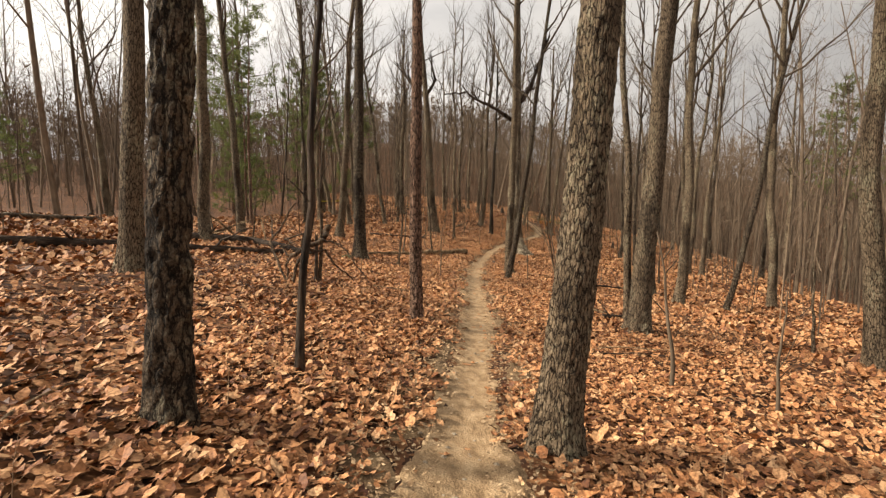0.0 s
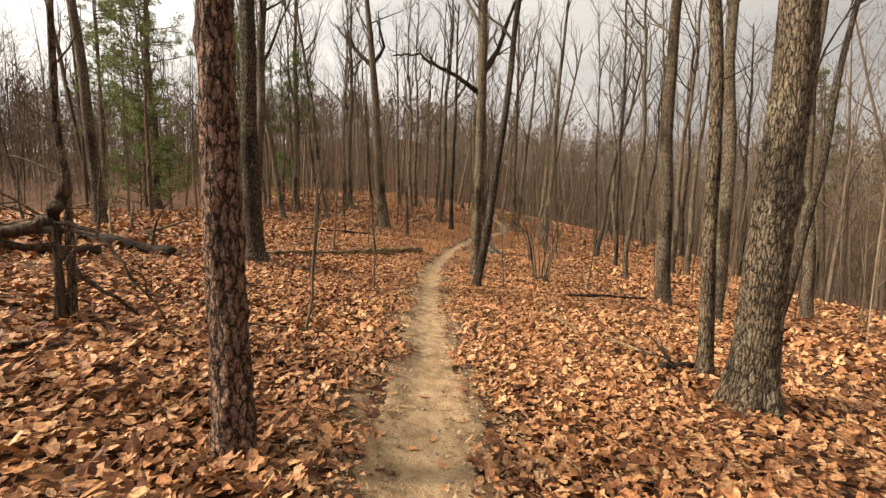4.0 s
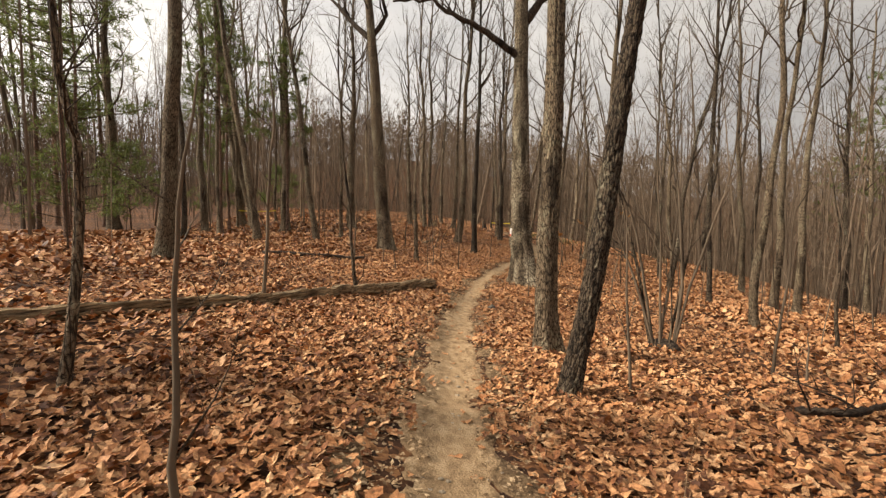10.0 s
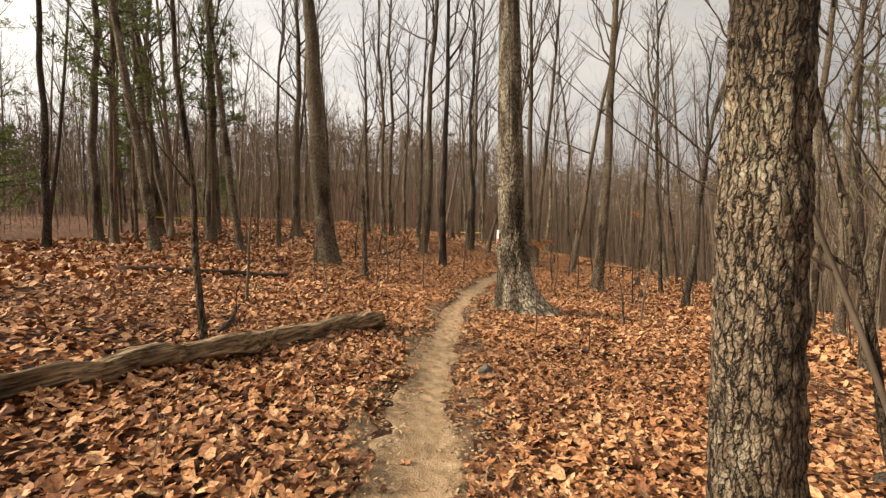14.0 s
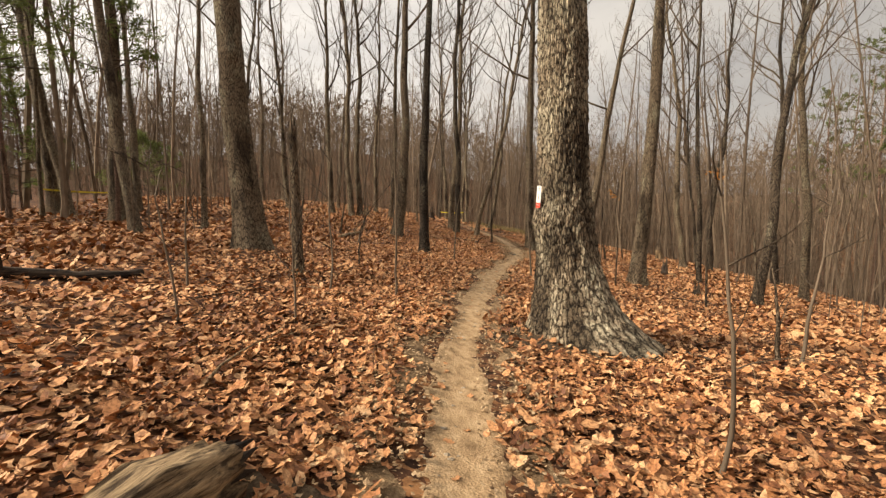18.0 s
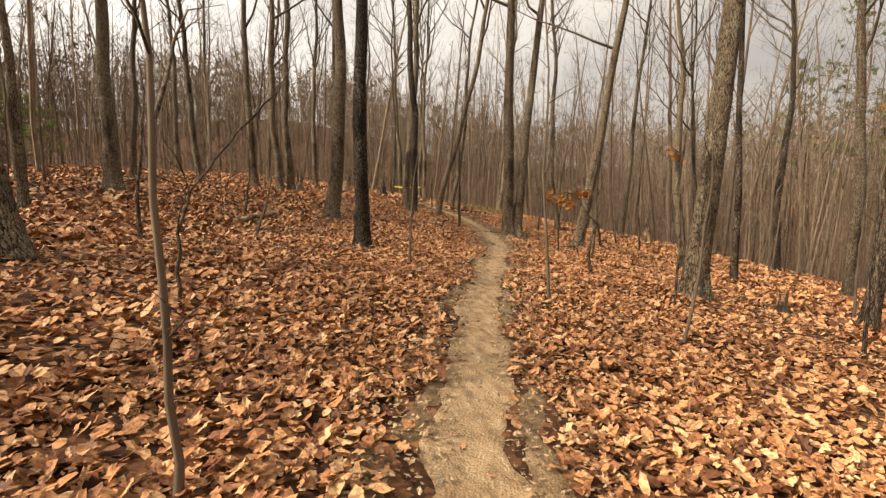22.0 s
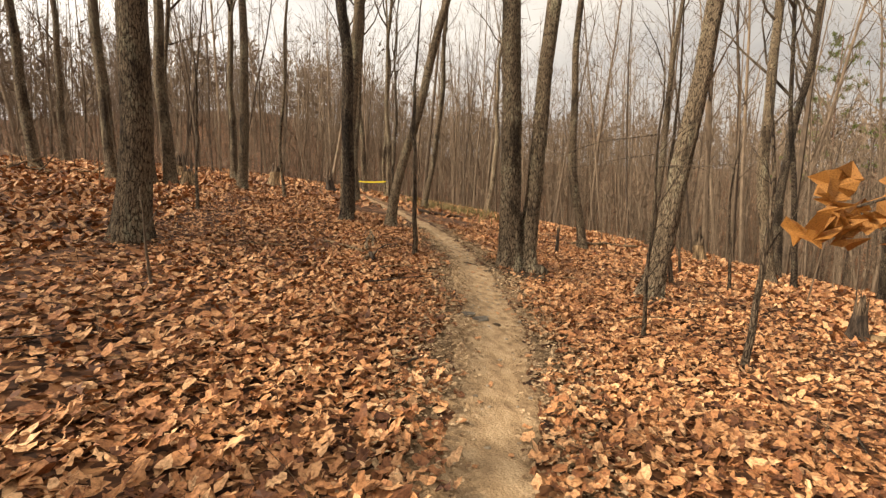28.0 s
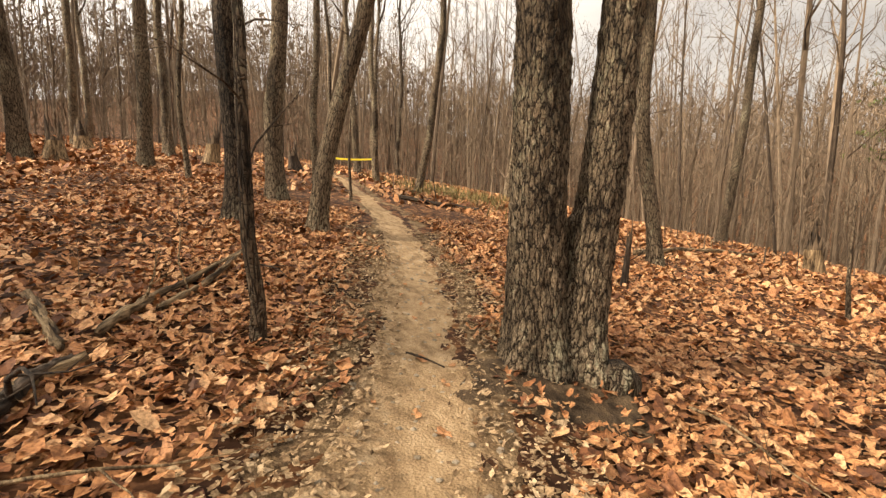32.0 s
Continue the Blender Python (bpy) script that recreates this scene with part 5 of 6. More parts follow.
# ---- leaves ----
def leaf_shape(kind):
    """A lobed oak or maple leaf about 1 long, cupped and wavy: centre first, then the rim."""
    if kind == 0:
        rim = ((-0.5, 0.0), (-0.3, 0.1), (-0.26, 0.26), (-0.1, 0.13), (0.02, 0.32), (0.16, 0.15), (0.34, 0.24), (0.5, 0.02), (0.36, -0.2), (0.17, -0.14), (0.04, -0.33), (-0.1, -0.12), (-0.27, -0.24), (-0.3, -0.09))
    elif kind == 1:
        rim = ((-0.45, 0.0), (-0.34, 0.27), (-0.14, 0.22), (0.04, 0.38), (0.2, 0.22), (0.38, 0.2), (0.5, -0.02), (0.24, -0.22), (0.06, -0.36), (-0.12, -0.22), (-0.34, -0.25))
    else:
        rim = ((-0.5, 0.02), (-0.24, 0.24), (0.05, 0.3), (0.3, 0.18), (0.52, -0.02), (0.26, -0.23), (0.0, -0.28), (-0.28, -0.2))
    x, y = np.array(rim).T
    a = np.arctan2(y, x)
    z = 0.35 * (x * x + y * y) + 0.07 * np.sin(3 * a + kind) + 0.03 * np.where(np.arange(len(x)) % 2, 1, -1)
    v = np.concatenate([[[0, 0, 0]], np.stack([x, y, z], -1)])
    n = len(x)
    return v, np.array([(0, 1 + i, 1 + (i + 1) % n) for i in range(n)])


CRUMB = (np.array([(-0.5, -0.1, 0.05), (0.1, -0.36, 0.0), (0.5, 0.12, 0.1), (-0.1, 0.36, 0.02)]), np.array([(0, 1, 2), (0, 2, 3)]))
QUAD = (np.array([(-0.5, -0.1, 0.1), (-0.12, -0.36, 0.0), (0.34, -0.24, 0.1), (0.5, 0.12, 0.12), (0.1, 0.36, 0.02), (-0.3, 0.3, 0.09)]), np.array([(0, 1, 4), (0, 4, 5), (1, 2, 3), (1, 3, 4)]))
SPLIT = (np.array([(-0.5, 0.0, 0.1), (-0.2, -0.34, 0.06), (0.0, -0.12, 0.0), (0.32, -0.34, 0.12), (0.5, 0.06, 0.1), (0.12, 0.14, 0.0), (-0.08, 0.4, 0.1), (-0.22, 0.1, 0.02)]), np.array([(0, 1, 2), (0, 2, 7), (2, 3, 4), (2, 4, 5), (2, 5, 7), (5, 6, 7)]))
lobed = [leaf_shape(k) for k in range(3)]


def lay(xx, yy, zz, size, shapes, g, tilt, curl_low=-0.8, curl_high=1.9):
    """Leaves of the given sizes at the given places, as one pair of arrays."""
    VV, FF, base, count = [], [], 0, len(xx)
    for k, (v, f3) in enumerate(shapes):
        idx = np.arange(k, count, len(shapes))
        n = len(idx)
        w, tx, ty2 = g.random(n) * 2 * np.pi, g.normal(0, tilt, n), g.normal(0, tilt, n)
        p = np.repeat(v[None], n, 0) * size[idx][:, None, None]
        p[:, :, 2] *= g.uniform(curl_low, curl_high, n)[:, None]
        p[:, :, 1] *= g.uniform(0.6, 1.1, n)[:, None]
        p[:, :, 2] += np.abs(p[:, :, 1]) * (g.normal(0.05, 0.28, n) * min(1, tilt / 0.2))[:, None]
        p[:, :, 2] += p[:, :, 0] * tx[:, None] + p[:, :, 1] * ty2[:, None]
        c, s = np.cos(w)[:, None], np.sin(w)[:, None]
        VV.append(np.stack([p[:, :, 0] * c - p[:, :, 1] * s + xx[idx][:, None], p[:, :, 0] * s + p[:, :, 1] * c + yy[idx][:, None], p[:, :, 2] + zz[idx][:, None]], -1).reshape(-1, 3))
        FF.append((np.repeat(f3[None], n, 0) + (np.arange(n) * len(v))[:, None, None] + base).reshape(-1, 3))
        base += n * len(v)
    return np.concatenate(VV), np.concatenate(FF)


# trodden spots at the feet of the great trees, where the litter is thin
BARE = ((4.05, 29.85, 0.7), (4.7, 29.7, 0.5), (10.2, 46.45, 0.6), (10.75, 46.35, 0.45), (3.95, 39.85, 0.5), (1.45, 26.2, 0.55))


def litter(count, seed, near, far, y0, y1, shapes, small, large, tilt, thin=0.0):
    g = np.random.default_rng(seed)
    yy = g.uniform(y0, y1, count)
    lat = g.uniform(near, far, count) * np.where(g.random(count) < 0.5, -1, 1)
    if thin:
        keep = g.random(count) < step01(near, near + thin, np.abs(lat) - 0.24 * step01(41, 44.5, yy) + 0.16 * np.sin(yy * 1.9) + 0.1 * np.sin(yy * 5.3 + 1))
        yy, lat = yy[keep], lat[keep]
    xx = trail_x(yy) + lat
    bare = np.ones(len(xx))
    for bx, by, br in BARE:
        bare = bare * (0.3 + 0.7 * step01(0.55, 1.0, np.hypot(xx - bx, yy - by) / br + 0.15 * np.sin(7 * xx + 3 * yy)))
    keep = g.random(len(xx)) < bare
    xx, yy = xx[keep], yy[keep]
    n = len(xx)
    zz = ground(xx, yy) + 0.012 + 0.07 * g.random(n) ** 1.5
    size = small + (large - small) * g.random(n) ** 1.4
    return lay(xx, yy, zz, size, shapes, g, tilt)


def joined(name, beds, mat, words, category, smooth=False):
    base, VV, FF = 0, [], []
    for v, f3 in beds:
        VV.append(v)
        FF.append(f3 + base)
        base += len(v)
    return tagged(new(name, mesh_arrays(name, np.concatenate(VV), np.concatenate(FF), mat, smooth)), words, category, "", "stuff")


joined("leaf_litter", [litter(46000, 39, 2.5, 5.2, -3, 57, [QUAD], 0.06, 0.12, 0.4), litter(66000, 38, 0.3, 2.6, -3, 54, [SPLIT, QUAD], 0.055, 0.125, 0.32, 0.28), litter(52000, 31, 0.2, 2.7, 0.6, 53, lobed, 0.065, 0.15, 0.33, 0.6), litter(34000, 37, 0.4, 2.6, 0.6, 54, [SPLIT], 0.03, 0.08, 0.5, 0.3), litter(60000, 32, 2.4, 6.5, 1.0, 60, [SPLIT, QUAD], 0.06, 0.125, 0.38), litter(72000, 33, 6.3, 13, -4, 68, [QUAD], 0.1, 0.2, 0.5), litter(40000, 36, 12.5, 26, 3, 78, [QUAD], 0.16, 0.3, 0.45), litter(14000, 40, 0.4, 14, 56, 92, [QUAD], 0.15, 0.28, 0.45)],
       LITTER, "deep litter of curled dry tan and orange-brown leaves", "leaves")
joined("crumbled_leaves", [litter(44000, 35, 0.14, 0.85, 0.6, 52, [CRUMB], 0.01, 0.05, 0.25), litter(11000, 45, 0.3, 1.0, 41, 52, [CRUMB], 0.015, 0.065, 0.3)], MULCH, "crumbs of trodden leaves along the trail edges", "leaf crumbs")

# single leaves lying on the trail
leaf_meshes = []
g = np.random.default_rng(71)
for k in range(9):
    v, f3 = lay(np.zeros(1), np.zeros(1), np.zeros(1), np.ones(1), [lobed[k % 3]], g, 0.12, 0.2, 1.2)
    leaf_meshes.append(mesh_arrays("fallen_leaf", v, f3, LITTER))
lr = random.Random(72)
for k in range(220):
    ly = 1.2 + 49 * (k + lr.random()) / 220
    lx = float(trail_x(ly)) + lr.uniform(-0.34, 0.34)
    leaf = new("fallen_leaf", lr.choice(leaf_meshes))
    s = lr.uniform(0.05, 0.14)
    leaf.matrix_world = Matrix.Translation((lx, ly, float(ground(lx, ly)) + 0.016)) @ Matrix.Rotation(lr.random() * 6.28, 4, "Z") @ Matrix.Diagonal((s, s, s, 1))
    tagged(leaf, "single dry tan leaf lying on the dirt trail", "leaf", "leaves on the trail")

# pebbles trodden into the trail
bm = bmesh.new()
pr = random.Random(8)
for k in range(900):
    py = 1 + 50 * pr.random() if k < 480 else 43 + 8 * pr.random()
    px = float(trail_x(py)) + (pr.gauss(0, 0.2) if k < 480 else pr.gauss(-0.15, 0.36))
    s = pr.uniform(0.006, 0.022)
    made = bmesh.ops.create_icosphere(bm, subdivisions=1, radius=s)
    zz = float(ground(px, py)) + 0.012
    for vert in made["verts"]:
        vert.co = Vector((vert.co.x * 1.3 + px, vert.co.y + py, vert.co.z * 0.7 + zz)) + Vector((pr.gauss(0, s * 0.12), pr.gauss(0, s * 0.12), pr.gauss(0, s * 0.12)))
me = bpy.data.meshes.new("pebbles")
bm.to_mesh(me)
bm.free()
me.materials.append(GRAVEL)
tagged(new("pebbles", me), "small pale grey pebbles trodden into the dirt trail", "pebbles", "", "stuff")


# ---- a sapling that still holds its dead leaves ----
def leafy_sapling(x, y, bends, r, clusters, words, count, size, seed):
    thing = new("oak_sapling")
    z = float(ground(x, y))
    thing.location = (x, y, z)
    tagged(thing, words, "sapling")
    V, F = [], []
    pts = [Vector((0, 0, -0.1))] + [Vector(b) for b in bends]
    fine = []
    for a, b in zip(pts, pts[1:]):
        fine += [a.lerp(b, k / 4) for k in range(4)]
    fine.append(pts[-1])
    tube(V, F, fine, [r * (1 - 0.6 * i / len(fine)) for i in range(len(fine))], 9)
    part("stem", mesh_from("stem", V, F, OAK), thing)
    rr = random.Random(seed)
    g = np.random.default_rng(seed)
    for c in clusters:
        c = Vector(c)
        V, F = [], []
        start = min(fine, key=lambda p: (p - c).length)
        mid = start.lerp(c, 0.5) + Vector((0, 0, 0.06))
        tube(V, F, [start, mid, c], [r * 0.4, r * 0.3, r * 0.15], 5)
        twig = part("twig", mesh_from("twig", V, F, GREY), thing)
        for k in range(count):
            v, f3 = lay(np.zeros(1), np.zeros(1), np.zeros(1), np.ones(1), [lobed[rr.randrange(3)]], g, 0.2, 1.0, 3.5)
            m = Matrix.Translation(c + Vector((rr.gauss(0, 0.08), rr.gauss(0, 0.07), rr.gauss(-0.04, 0.06)))) @ Matrix.Rotation(rr.random() * 6.28, 4, "Z") @ Matrix.Rotation(rr.uniform(0.5, 1.6), 4, "X") @ Matrix.Diagonal((size, size * 0.75, size, 1))
            part("leaf", mesh_arrays("leaf", v, f3, CLINGING), twig, "", m)


zb = float(ground(9.0, 38.85))
leafy_sapling(9.0, 38.85, ((-0.1, 0.02, 0.45), (-0.06, 0.0, 0.85), (0.02, 0, 1.2), (-0.2, 0.05, 1.42), (-0.35, 0.2, 1.8)), 0.035,
              ((-0.82, 0.42, -0.76 - zb), (-0.62, 0.36, -0.8 - zb), (-0.45, 0.31, -0.88 - zb), (-0.3, 0.22, -0.72 - zb), (-0.17, 0.14, -0.66 - zb)), "crooked oak sapling still holding curled orange-brown dead leaves", 12, 0.19, 5)
leafy_sapling(9.2, 36.6, ((0.03, 0.0, 1.2), (-0.05, 0.02, 2.2), (0.02, 0, 3.1)), 0.025, ((-0.1, 0.3, 2.75), (0.05, 0.3, 2.7)), "thin sapling with a few orange dead leaves near its top", 4, 0.16, 6)
leafy_sapling(10.3, 34.3, ((0.0, 0.05, 1.1), (0.04, 0.02, 2.2), (0.02, 0, 3.4)), 0.03, ((0.1, 0.05, 3.35), (0.2, 0.0, 3.25)), "thin sapling topped by a tuft of orange dead leaves", 6, 0.17, 7)

# ---- dry stems and sticks on the floor ----
def stem_template(rng2, height):
    V, F = [], []
    branch(V, F, Vector((0, 0, -0.02)), Vector((rng2.gauss(0, 0.15), rng2.gauss(0, 0.15), 1)), height, 0.003, 1, rng2, 3, 0.1, 0.05, (0, 3), (3, 3, 3))
    return V, F


def as_tris(V, F):
    tris = []
    for face in F:
        for k in range(1, len(face) - 1):
            tris.append((face[0], face[k], face[k + 1]))
    return np.array([tuple(v) for v in V]), np.array(tris)


def scatter(templates, places, scales, seed, lean=0.035):
    g = np.random.default_rng(seed)
    VV, FF, base = [], [], 0
    which = g.integers(len(templates), size=len(places))
    turn = g.random(len(places)) * 2 * np.pi
    tilt = g.normal(0, lean, (len(places), 2))
    for (px, py, pz), s, k, w, tl in zip(places, scales, which, turn, tilt):
        v, f3 = templates[k]
        c, sn = math.cos(w), math.sin(w)
        q = np.stack([v[:, 0] * c - v[:, 1] * sn, v[:, 0] * sn + v[:, 1] * c, v[:, 2]], -1) * s
        q[:, 0] += q[:, 2] * tl[0] + px
        q[:, 1] += q[:, 2] * tl[1] + py
        q[:, 2] += pz
        VV.append(q)
        FF.append(f3 + base)
        base += len(v)
    return np.concatenate(VV), np.concatenate(FF)


wr = random.Random(91)
g = np.random.default_rng(92)
spots = []
for k in range(900):
    yy = g.uniform(1.5, 62)
    xx = float(trail_x(yy)) + (0.6 + 11 * g.random() ** 1.3) * g.choice((-1, 1))
    spots.append((xx, yy, float(ground(xx, yy))))
v, f3 = scatter([as_tris(*stem_template(wr, wr.uniform(0.25, 0.8))) for k in range(10)], spots, g.uniform(0.5, 1.4, len(spots)), 93, 0.15)
tagged(new("dry_weeds", mesh_arrays("dry_weeds", v, f3, WEED)), "thin dry weed stems poking out of the leaves", "weeds", "", "stuff")
stick_meshes = []
for k in range(8):
    V, F = [], []
    branch(V, F, Vector((0, 0, 0)), Vector((1, 0, 0.02)), wr.uniform(0.5, 1.1), wr.uniform(0.006, 0.013), 1, wr, 6, 0.13, 0.0, (0, 2, 1), (5, 5, 4, 3))
    stick_meshes.append(mesh_from("stick", V, F, (ROTTEN, DEADWOOD, GREY)[k % 3]))
for k in range(110):
    yy = 1.5 + 52 * (k + wr.random()) / 110
    xx = float(trail_x(yy)) + wr.choice((-1, 1)) * (1.8 + 4.2 * wr.random() ** 1.5)
    ob = new("stick", wr.choice(stick_meshes))
    s = wr.uniform(0.6, 1.5)
    ob.matrix_world = Matrix.Translation((xx, yy, float(ground(xx, yy)) + 0.05)) @ Matrix.Rotation(wr.random() * 6.28, 4, "Z") @ Matrix.Rotation(wr.gauss(0, 0.08), 4, "Y") @ Matrix.Diagonal((s, s, s, 1))
    tagged(ob, "thin dead stick lying on the fallen leaves", "stick", "sticks on the leaves")

# dry yellow-green grass at the bend
g = np.random.default_rng(17)
blade = (np.array([(-0.004, 0, 0), (0.004, 0, 0), (0.003, 0.02, 0.2), (0.0, 0.09, 0.36)]), np.array([(0, 1, 2), (0, 2, 3)]))
spots = []
for k in range(1000):
    xx, yy = 14.2 + g.normal(0, 1.5), 61.5 + g.normal(0, 2.2)
    spots.append((xx, yy, float(ground(xx, yy))))
v, f3 = scatter([blade], spots, g.uniform(0.5, 1.3, len(spots)), 18, 0.2)
tagged(new("dry_grass", mesh_arrays("dry_grass", v, f3, GRASS)), "patch of dry yellow-green grass by the bend", "grass", "", "stuff")


# ---- yellow barrier tape between the far trees ----
def tape(a, b, words):
    n = 14
    A, B = Vector(a), Vector(b)
    verts, faces = [], []
    for i in range(n + 1):
        f = i / n
        p = A.lerp(B, f) - Vector((0, 0, 0.25 * f * (1 - f)))
        for dz, dy in ((0.04, -0.002), (-0.04, -0.002), (-0.04, 0.002), (0.04, 0.002)):
            verts.append((p.x - A.x, p.y - A.y + dy, p.z - A.z + dz))
    for i in range(n):
        for k in range(4):
            faces.append((4 * i + k, 4 * i + (k + 1) % 4, 4 * i + 4 + (k + 1) % 4, 4 * i + 4 + k))
    ob = new("barrier_tape", mesh_from("barrier_tape", verts, faces, YELLOW, False))
    ob.location = A
    tagged(ob, words, "tape", "yellow barrier tape")


tree(9.2, 66.7, 0.2, 0.0, 0.0)
tree(11.3, 66.2, 0.22, 0.01, 0.0)
tape((9.2, 66.6, -0.32), (11.3, 66.1, -0.38), "yellow barrier tape strung between two trees beyond the trail")
tree(-12.9, 49.6, 0.2, 0.0, 0.0)
tree(-11.4, 54.2, 0.22, 0.0, 0.0)
tape((-12.9, 49.6, 0.62), (-11.4, 54.2, 0.68), "yellow barrier tape strung between trees in the woods")


# ---- pines with green crowns among the bare trees ----
def pine(x, y, height, d, low, seed, spread=1.0, needle=0.027):
    r = random.Random(seed)
    g = np.random.default_rng(seed)
    thing = new("pine_tree")
    thing.location = (x, y, float(ground(x, y)))
    tagged(thing, "tall pine with sparse green needle tufts among bare trees", "tree", "green pines")
    me, axis, radius = trunk_mesh("trunk", height, d / 2, (r.gauss(0, 0.015), 0), SCALY_PLATES, seed, 12, 24, 0.05, 0.3, 0.2)
    part("trunk", me, thing)
    ends = []
    for k in range(34):
        V, F = [], []
        h = low + (height - low) * (k + r.random()) / 34
        w = r.random() * 6.283
        reach = (0.35 + 2.6 * (1 - (h - low) / (height - low)) ** 0.7) * r.uniform(0.6, 1.2) * spread
        a = axis(min(h, height))
        b = a + Vector((math.cos(w) * reach, math.sin(w) * reach, 0.25 * reach))
        tube(V, F, [a, a.lerp(b, 0.5) - Vector((0, 0, 0.05)), b], [0.03, 0.02, 0.008], 4)
        part("bough", mesh_from("bough", V, F, GREY), thing)
        for j in range(7):
            ends.append(a.lerp(b, r.uniform(0.4, 1.05)) + Vector((r.gauss(0, 0.25), r.gauss(0, 0.25), r.gauss(0.05, 0.15))))
    c = np.array([tuple(e) for e in ends])
    n = 22
    base = np.repeat(c, n, 0) + g.normal(0, 0.09, (len(c) * n, 3))
    way = g.normal(0, 1, base.shape)
    way[:, 2] += 0.3
    way /= np.linalg.norm(way, axis=1)[:, None]
    side = np.cross(way, g.normal(0, 1, base.shape))
    side /= np.linalg.norm(side, axis=1)[:, None]
    tip = base + way * g.uniform(0.12, 0.26, len(base))[:, None]
    verts = np.stack([base - side * needle, base + side * needle, tip], 1).reshape(-1, 3)
    part("crown", mesh_arrays("crown", verts, np.arange(len(verts)).reshape(-1, 3), NEEDLES), thing, "loose green needle tufts")


for px, py, h, d, low, seed in ((-13.5, 33, 15, 0.24, 6, 1), (-20, 40, 17, 0.28, 5, 3), (-11, 42, 14, 0.2, 6, 4), (-8.5, 47, 13, 0.2, 6, 6), (-16, 52, 16, 0.26, 6, 8),
                                 (-21, 47, 19, 0.3, 7, 13), (-24.5, 47.5, 20, 0.32, 7, 14), (-12.3, 46.5, 14, 0.22, 6, 15), (-15, 36, 14, 0.22, 5, 16)):
    pine(px, py, h, d, low, seed)
for px, py, h, d, low, seed in ((52, 62, 27, 0.4, 11, 9), (44, 52, 22, 0.36, 10, 10), (60, 74, 27, 0.4, 11, 12)):
    pine(px, py, h, d, low, seed, 1.7, 0.05)
yr = random.Random(404)
for k in range(9):
    yy = -2 + 8.0 * k + yr.uniform(-2, 2)
    xx = float(trail_x(min(yy, 110))) - yr.uniform(19, 38)
    pine(xx, yy, yr.uniform(4.5, 8.5), 0.12, 0.6, 500 + k)


# ---- far woods ----
def wood_template(height, r, rng, kids, sub, sides=5, steps=6, bends=2, low=0.35, spray=0, twig=0.011):
    """A bare forest tree: a slightly crooked stem, rising limbs from the height low up, and a spray of fine twigs."""
    V, F = [], []
    pts, radii, p = [], [], Vector((0, 0, -0.3))
    way = Vector((rng.gauss(0, 0.02), rng.gauss(0, 0.02), 1))
    for i in range(steps):
        pts.append(p.copy())
        radii.append(r * (1 - 0.8 * (i / (steps - 1)) ** 1.2))
        way += Vector((rng.gauss(0, 0.035), rng.gauss(0, 0.035), 0))
        p = p + way * height / (steps - 1)
    tube(V, F, pts, radii, sides, False)
    tips = []
    for k in range(kids):
        f = low + (0.97 - low) * (k + rng.random()) / kids
        i = min(int(f * (steps - 1)), steps - 2)
        q = pts[i].lerp(pts[i + 1], f * (steps - 1) - i)
        w = rng.random() * 6.283
        d = Vector((math.cos(w), math.sin(w), rng.uniform(0.8, 1.9)))
        reach = height * rng.uniform(0.1, 0.26) * (1.25 - 0.6 * f)
        tips.append(q + d.normalized() * reach * 0.75)
        branch(V, F, q, d, reach, max(radii[i] * 0.5, 0.012), 0, rng, bends, 0.16, 0.14, sub, (3, 3, 3))
    for k in range(spray):
        c = rng.choice(tips) + Vector((rng.gauss(0, 0.5), rng.gauss(0, 0.5), rng.gauss(0, 0.6)))
        d = Vector((rng.gauss(0, 0.5), rng.gauss(0, 0.5), rng.uniform(0.1, 1.1))).normalized()
        side = d.cross(Vector((rng.gauss(0, 1), rng.gauss(0, 1), rng.gauss(0, 1)))).normalized() * twig
        n = len(V)
        V += [c - side, c + side, c + d * rng.uniform(0.6, 1.5) * (1.4 if spray > 30 else 0.7)]
        F.append((n, n + 1, n + 2))
    return as_tris(V, F)


def wood_places(count, seed, inner, outer, y0, y1):
    """Places on both sides of the trail, and right across beyond its bend."""
    g = np.random.default_rng(seed)
    yy = g.uniform(y0, y1, count)
    lat = np.where(g.random(count) < 0.26 + 0.1 * step01(26, 48, yy), -1, 1) * (inner + (outer - inner) * g.random(count) ** 1.25)
    xx = np.where(yy < 74, trail_x(np.clip(yy, -30, 110)) + lat, g.uniform(-outer, outer, count) + 8)
    return list(zip(xx.tolist(), yy.tolist(), ground(xx, yy).tolist()))


def slope_places(count, seed, near, far, turn0, turn1):
    """Places on the far slopes, by their bearing (degrees, clockwise from y) and distance from the middle of the walk."""
    g = np.random.default_rng(seed)
    w = np.radians(g.uniform(turn0, turn1, count))
    d = near + (far - near) * g.random(count) ** 1.3
    xx, yy = 5 + d * np.sin(w), 28 + d * np.cos(w)
    return list(zip(xx.tolist(), yy.tolist(), ground(xx, yy).tolist()))


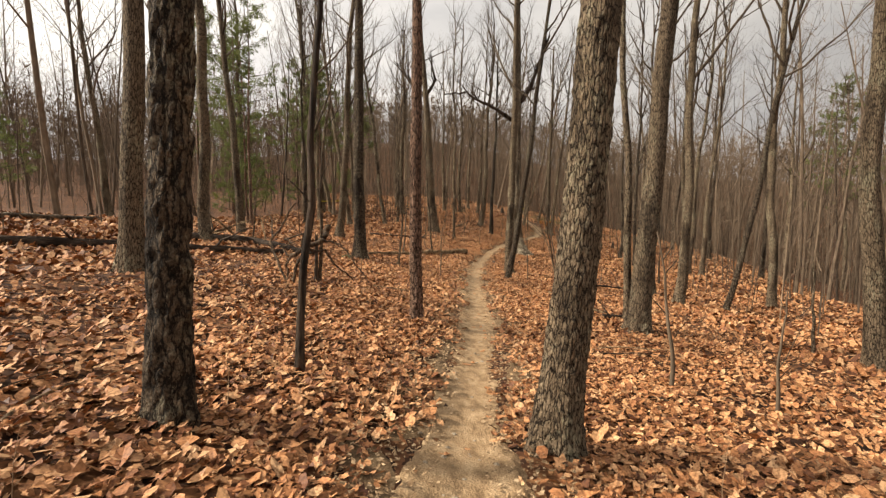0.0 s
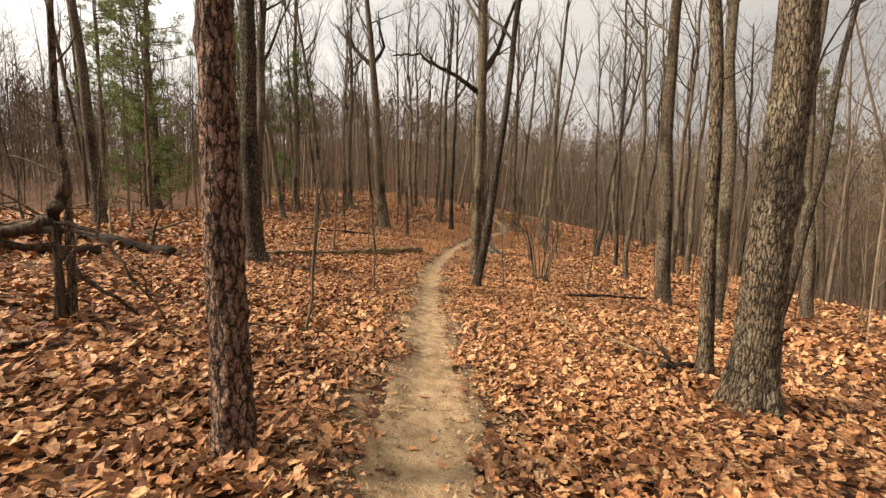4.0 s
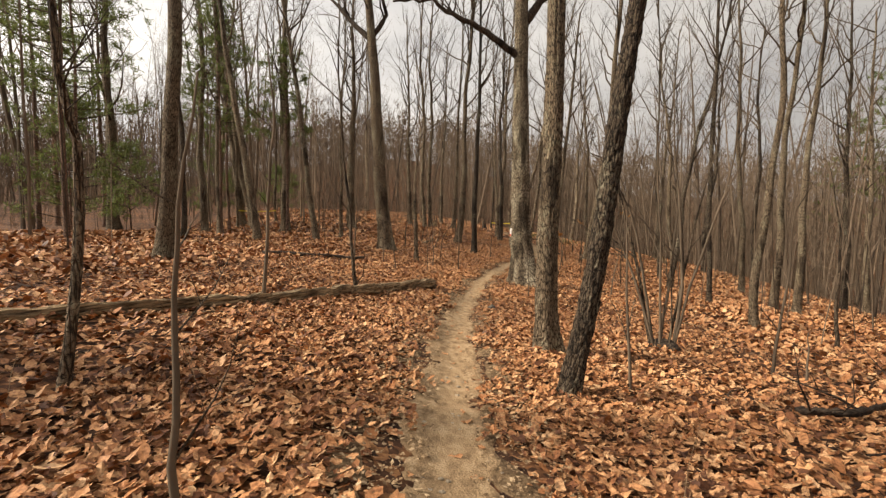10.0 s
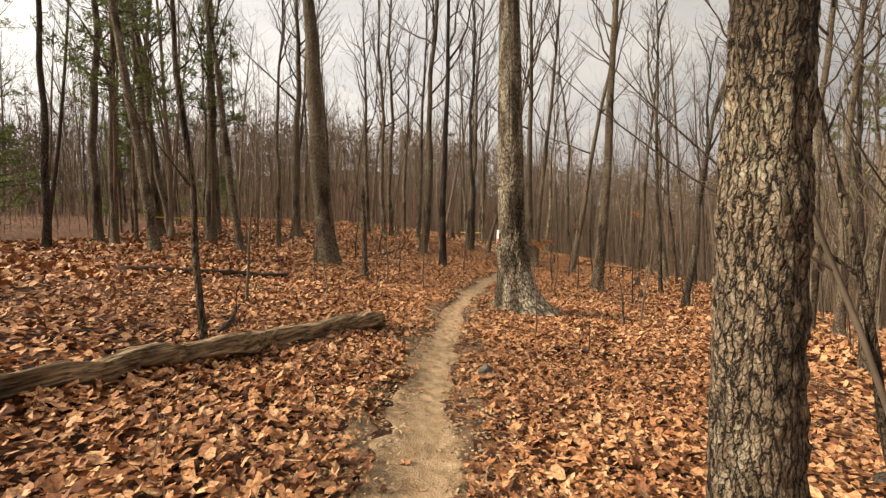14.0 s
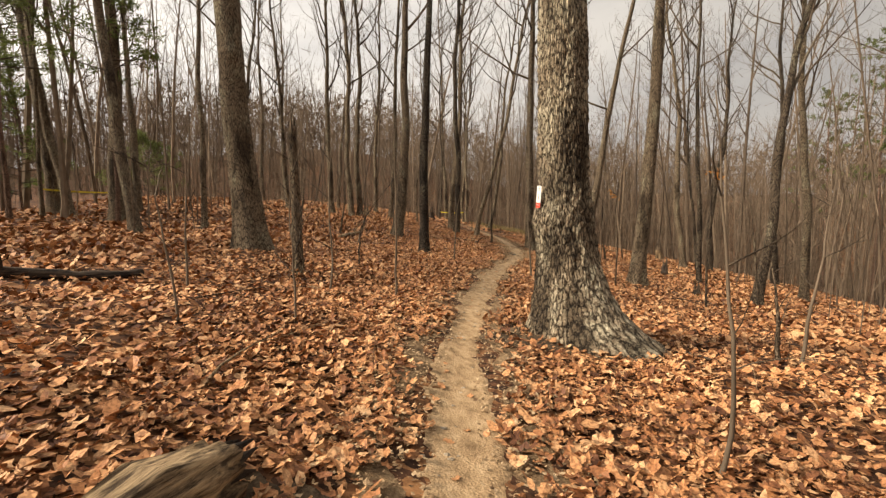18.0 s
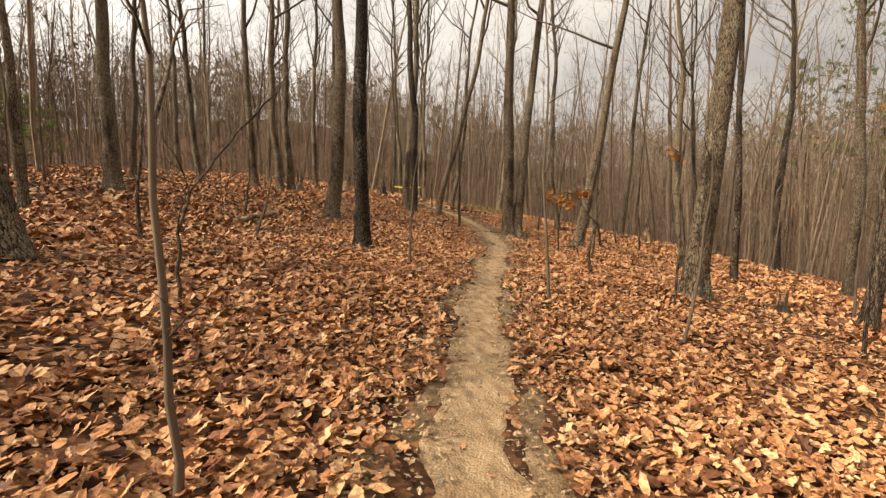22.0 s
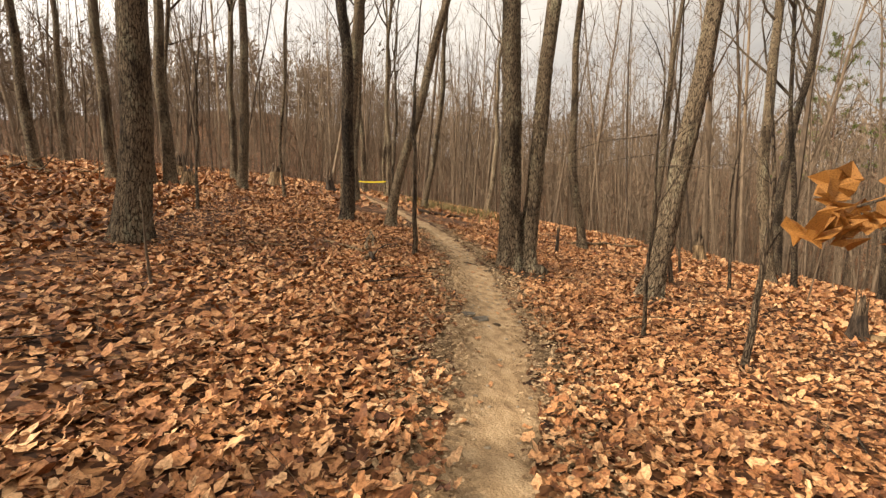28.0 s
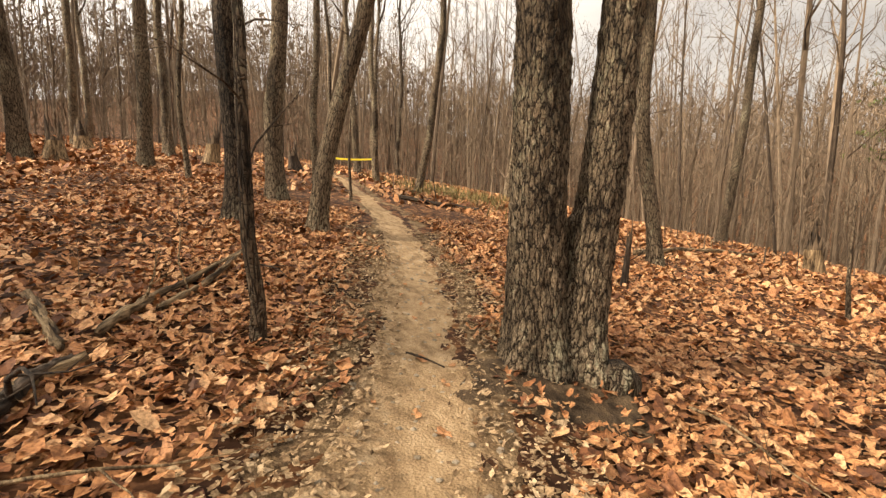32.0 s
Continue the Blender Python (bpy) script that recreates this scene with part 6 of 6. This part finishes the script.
fr = random.Random(5)
tall = [wood_template(fr.uniform(18, 24), fr.uniform(0.09, 0.16), fr, 10, (3, 1), 6, 7, 3, 0.36, 80, 0.014) for i in range(10)]
slim = [wood_template(fr.uniform(14, 20), fr.uniform(0.05, 0.085), fr, 8, (3,), 5, 6, 2, 0.33, 60, 0.013) for i in range(10)]
pole = [wood_template(fr.uniform(9, 15), fr.uniform(0.025, 0.05), fr, 6, (2,), 4, 6, 1, 0.25, 12) for i in range(12)]
thin = [wood_template(fr.uniform(3, 8), fr.uniform(0.014, 0.03), fr, 4, (2,), 3, 5, 1, 0.2, 10) for i in range(10)]
hazy = [wood_template(fr.uniform(15, 21), fr.uniform(0.06, 0.12), fr, 9, (), 3, 4, 1, 0.12, 66, 0.028) for i in range(10)]
ridge = [wood_template(fr.uniform(15, 21), fr.uniform(0.08, 0.14), fr, 7, (), 3, 3, 1, 0.15, 44, 0.2) for i in range(8)]
scrub = [wood_template(fr.uniform(4, 8.5), fr.uniform(0.03, 0.05), fr, 6, (), 3, 4, 1, 0.08, 40, 0.02) for i in range(8)]
brush = [wood_template(fr.uniform(1.6, 3.6), fr.uniform(0.012, 0.022), fr, 4, (), 3, 4, 1, 0.1, 20, 0.01) for i in range(8)]
for name, kinds, spots, seed, words in (("far_woods", tall, wood_places(230, 3, 20, 66, -14, 116), 6, "bare winter woodland of grey-brown trunks and twigs"),
                                        ("far_woods", slim, wood_places(280, 23, 18, 66, -12, 118), 26, "dense curtain of slim bare trunks beyond the nearer trees"),
                                        ("slim_poles", pole, wood_places(230, 43, 14, 62, -6, 112), 46, "thicket of slim bare poles behind the nearer trees"),
                                        ("understorey", thin, wood_places(650, 13, 9, 58, -4, 105), 16, "thin bare brown saplings crowding between the trees"),
                                        ("thicket", brush, slope_places(1600, 73, 34, 105, -62, 78), 76, "brown twiggy thicket under the far trees"),
                                        ("thicket", scrub, slope_places(1100, 75, 60, 200, -62, 20), 78, "young brown woods on the slope above the trail"),
                                        ("thicket", scrub, slope_places(700, 76, 60, 190, 20, 82), 79, "young brown woods across the valley"),
                                        ("distant_trees", hazy, slope_places(720, 33, 62, 150, 4, 82), 36, "distant bare woods covering the far slopes"),
                                        ("distant_trees", hazy, slope_places(420, 32, 66, 150, -62, 4), 39, "distant bare woods above the trail"),
                                        ("distant_trees", ridge, slope_places(1900, 35, 135, 300, -62, 82), 38, "bare woods along the crest of the far hills"),
                                        ("distant_trees", hazy, slope_places(500, 34, 55, 160, 82, 298), 37, "distant bare woods behind the start of the walk")):
    v, f3 = scatter(kinds, spots, np.random.default_rng(seed).uniform(0.75, 1.2, len(spots)), seed + 1, 0.05)
    tagged(new(name, mesh_arrays(name, v, f3, HAZY_BARK if any(kinds is k for k in (hazy, ridge, brush, scrub)) else FAR_BARK)), words, "woods", "", "stuff")
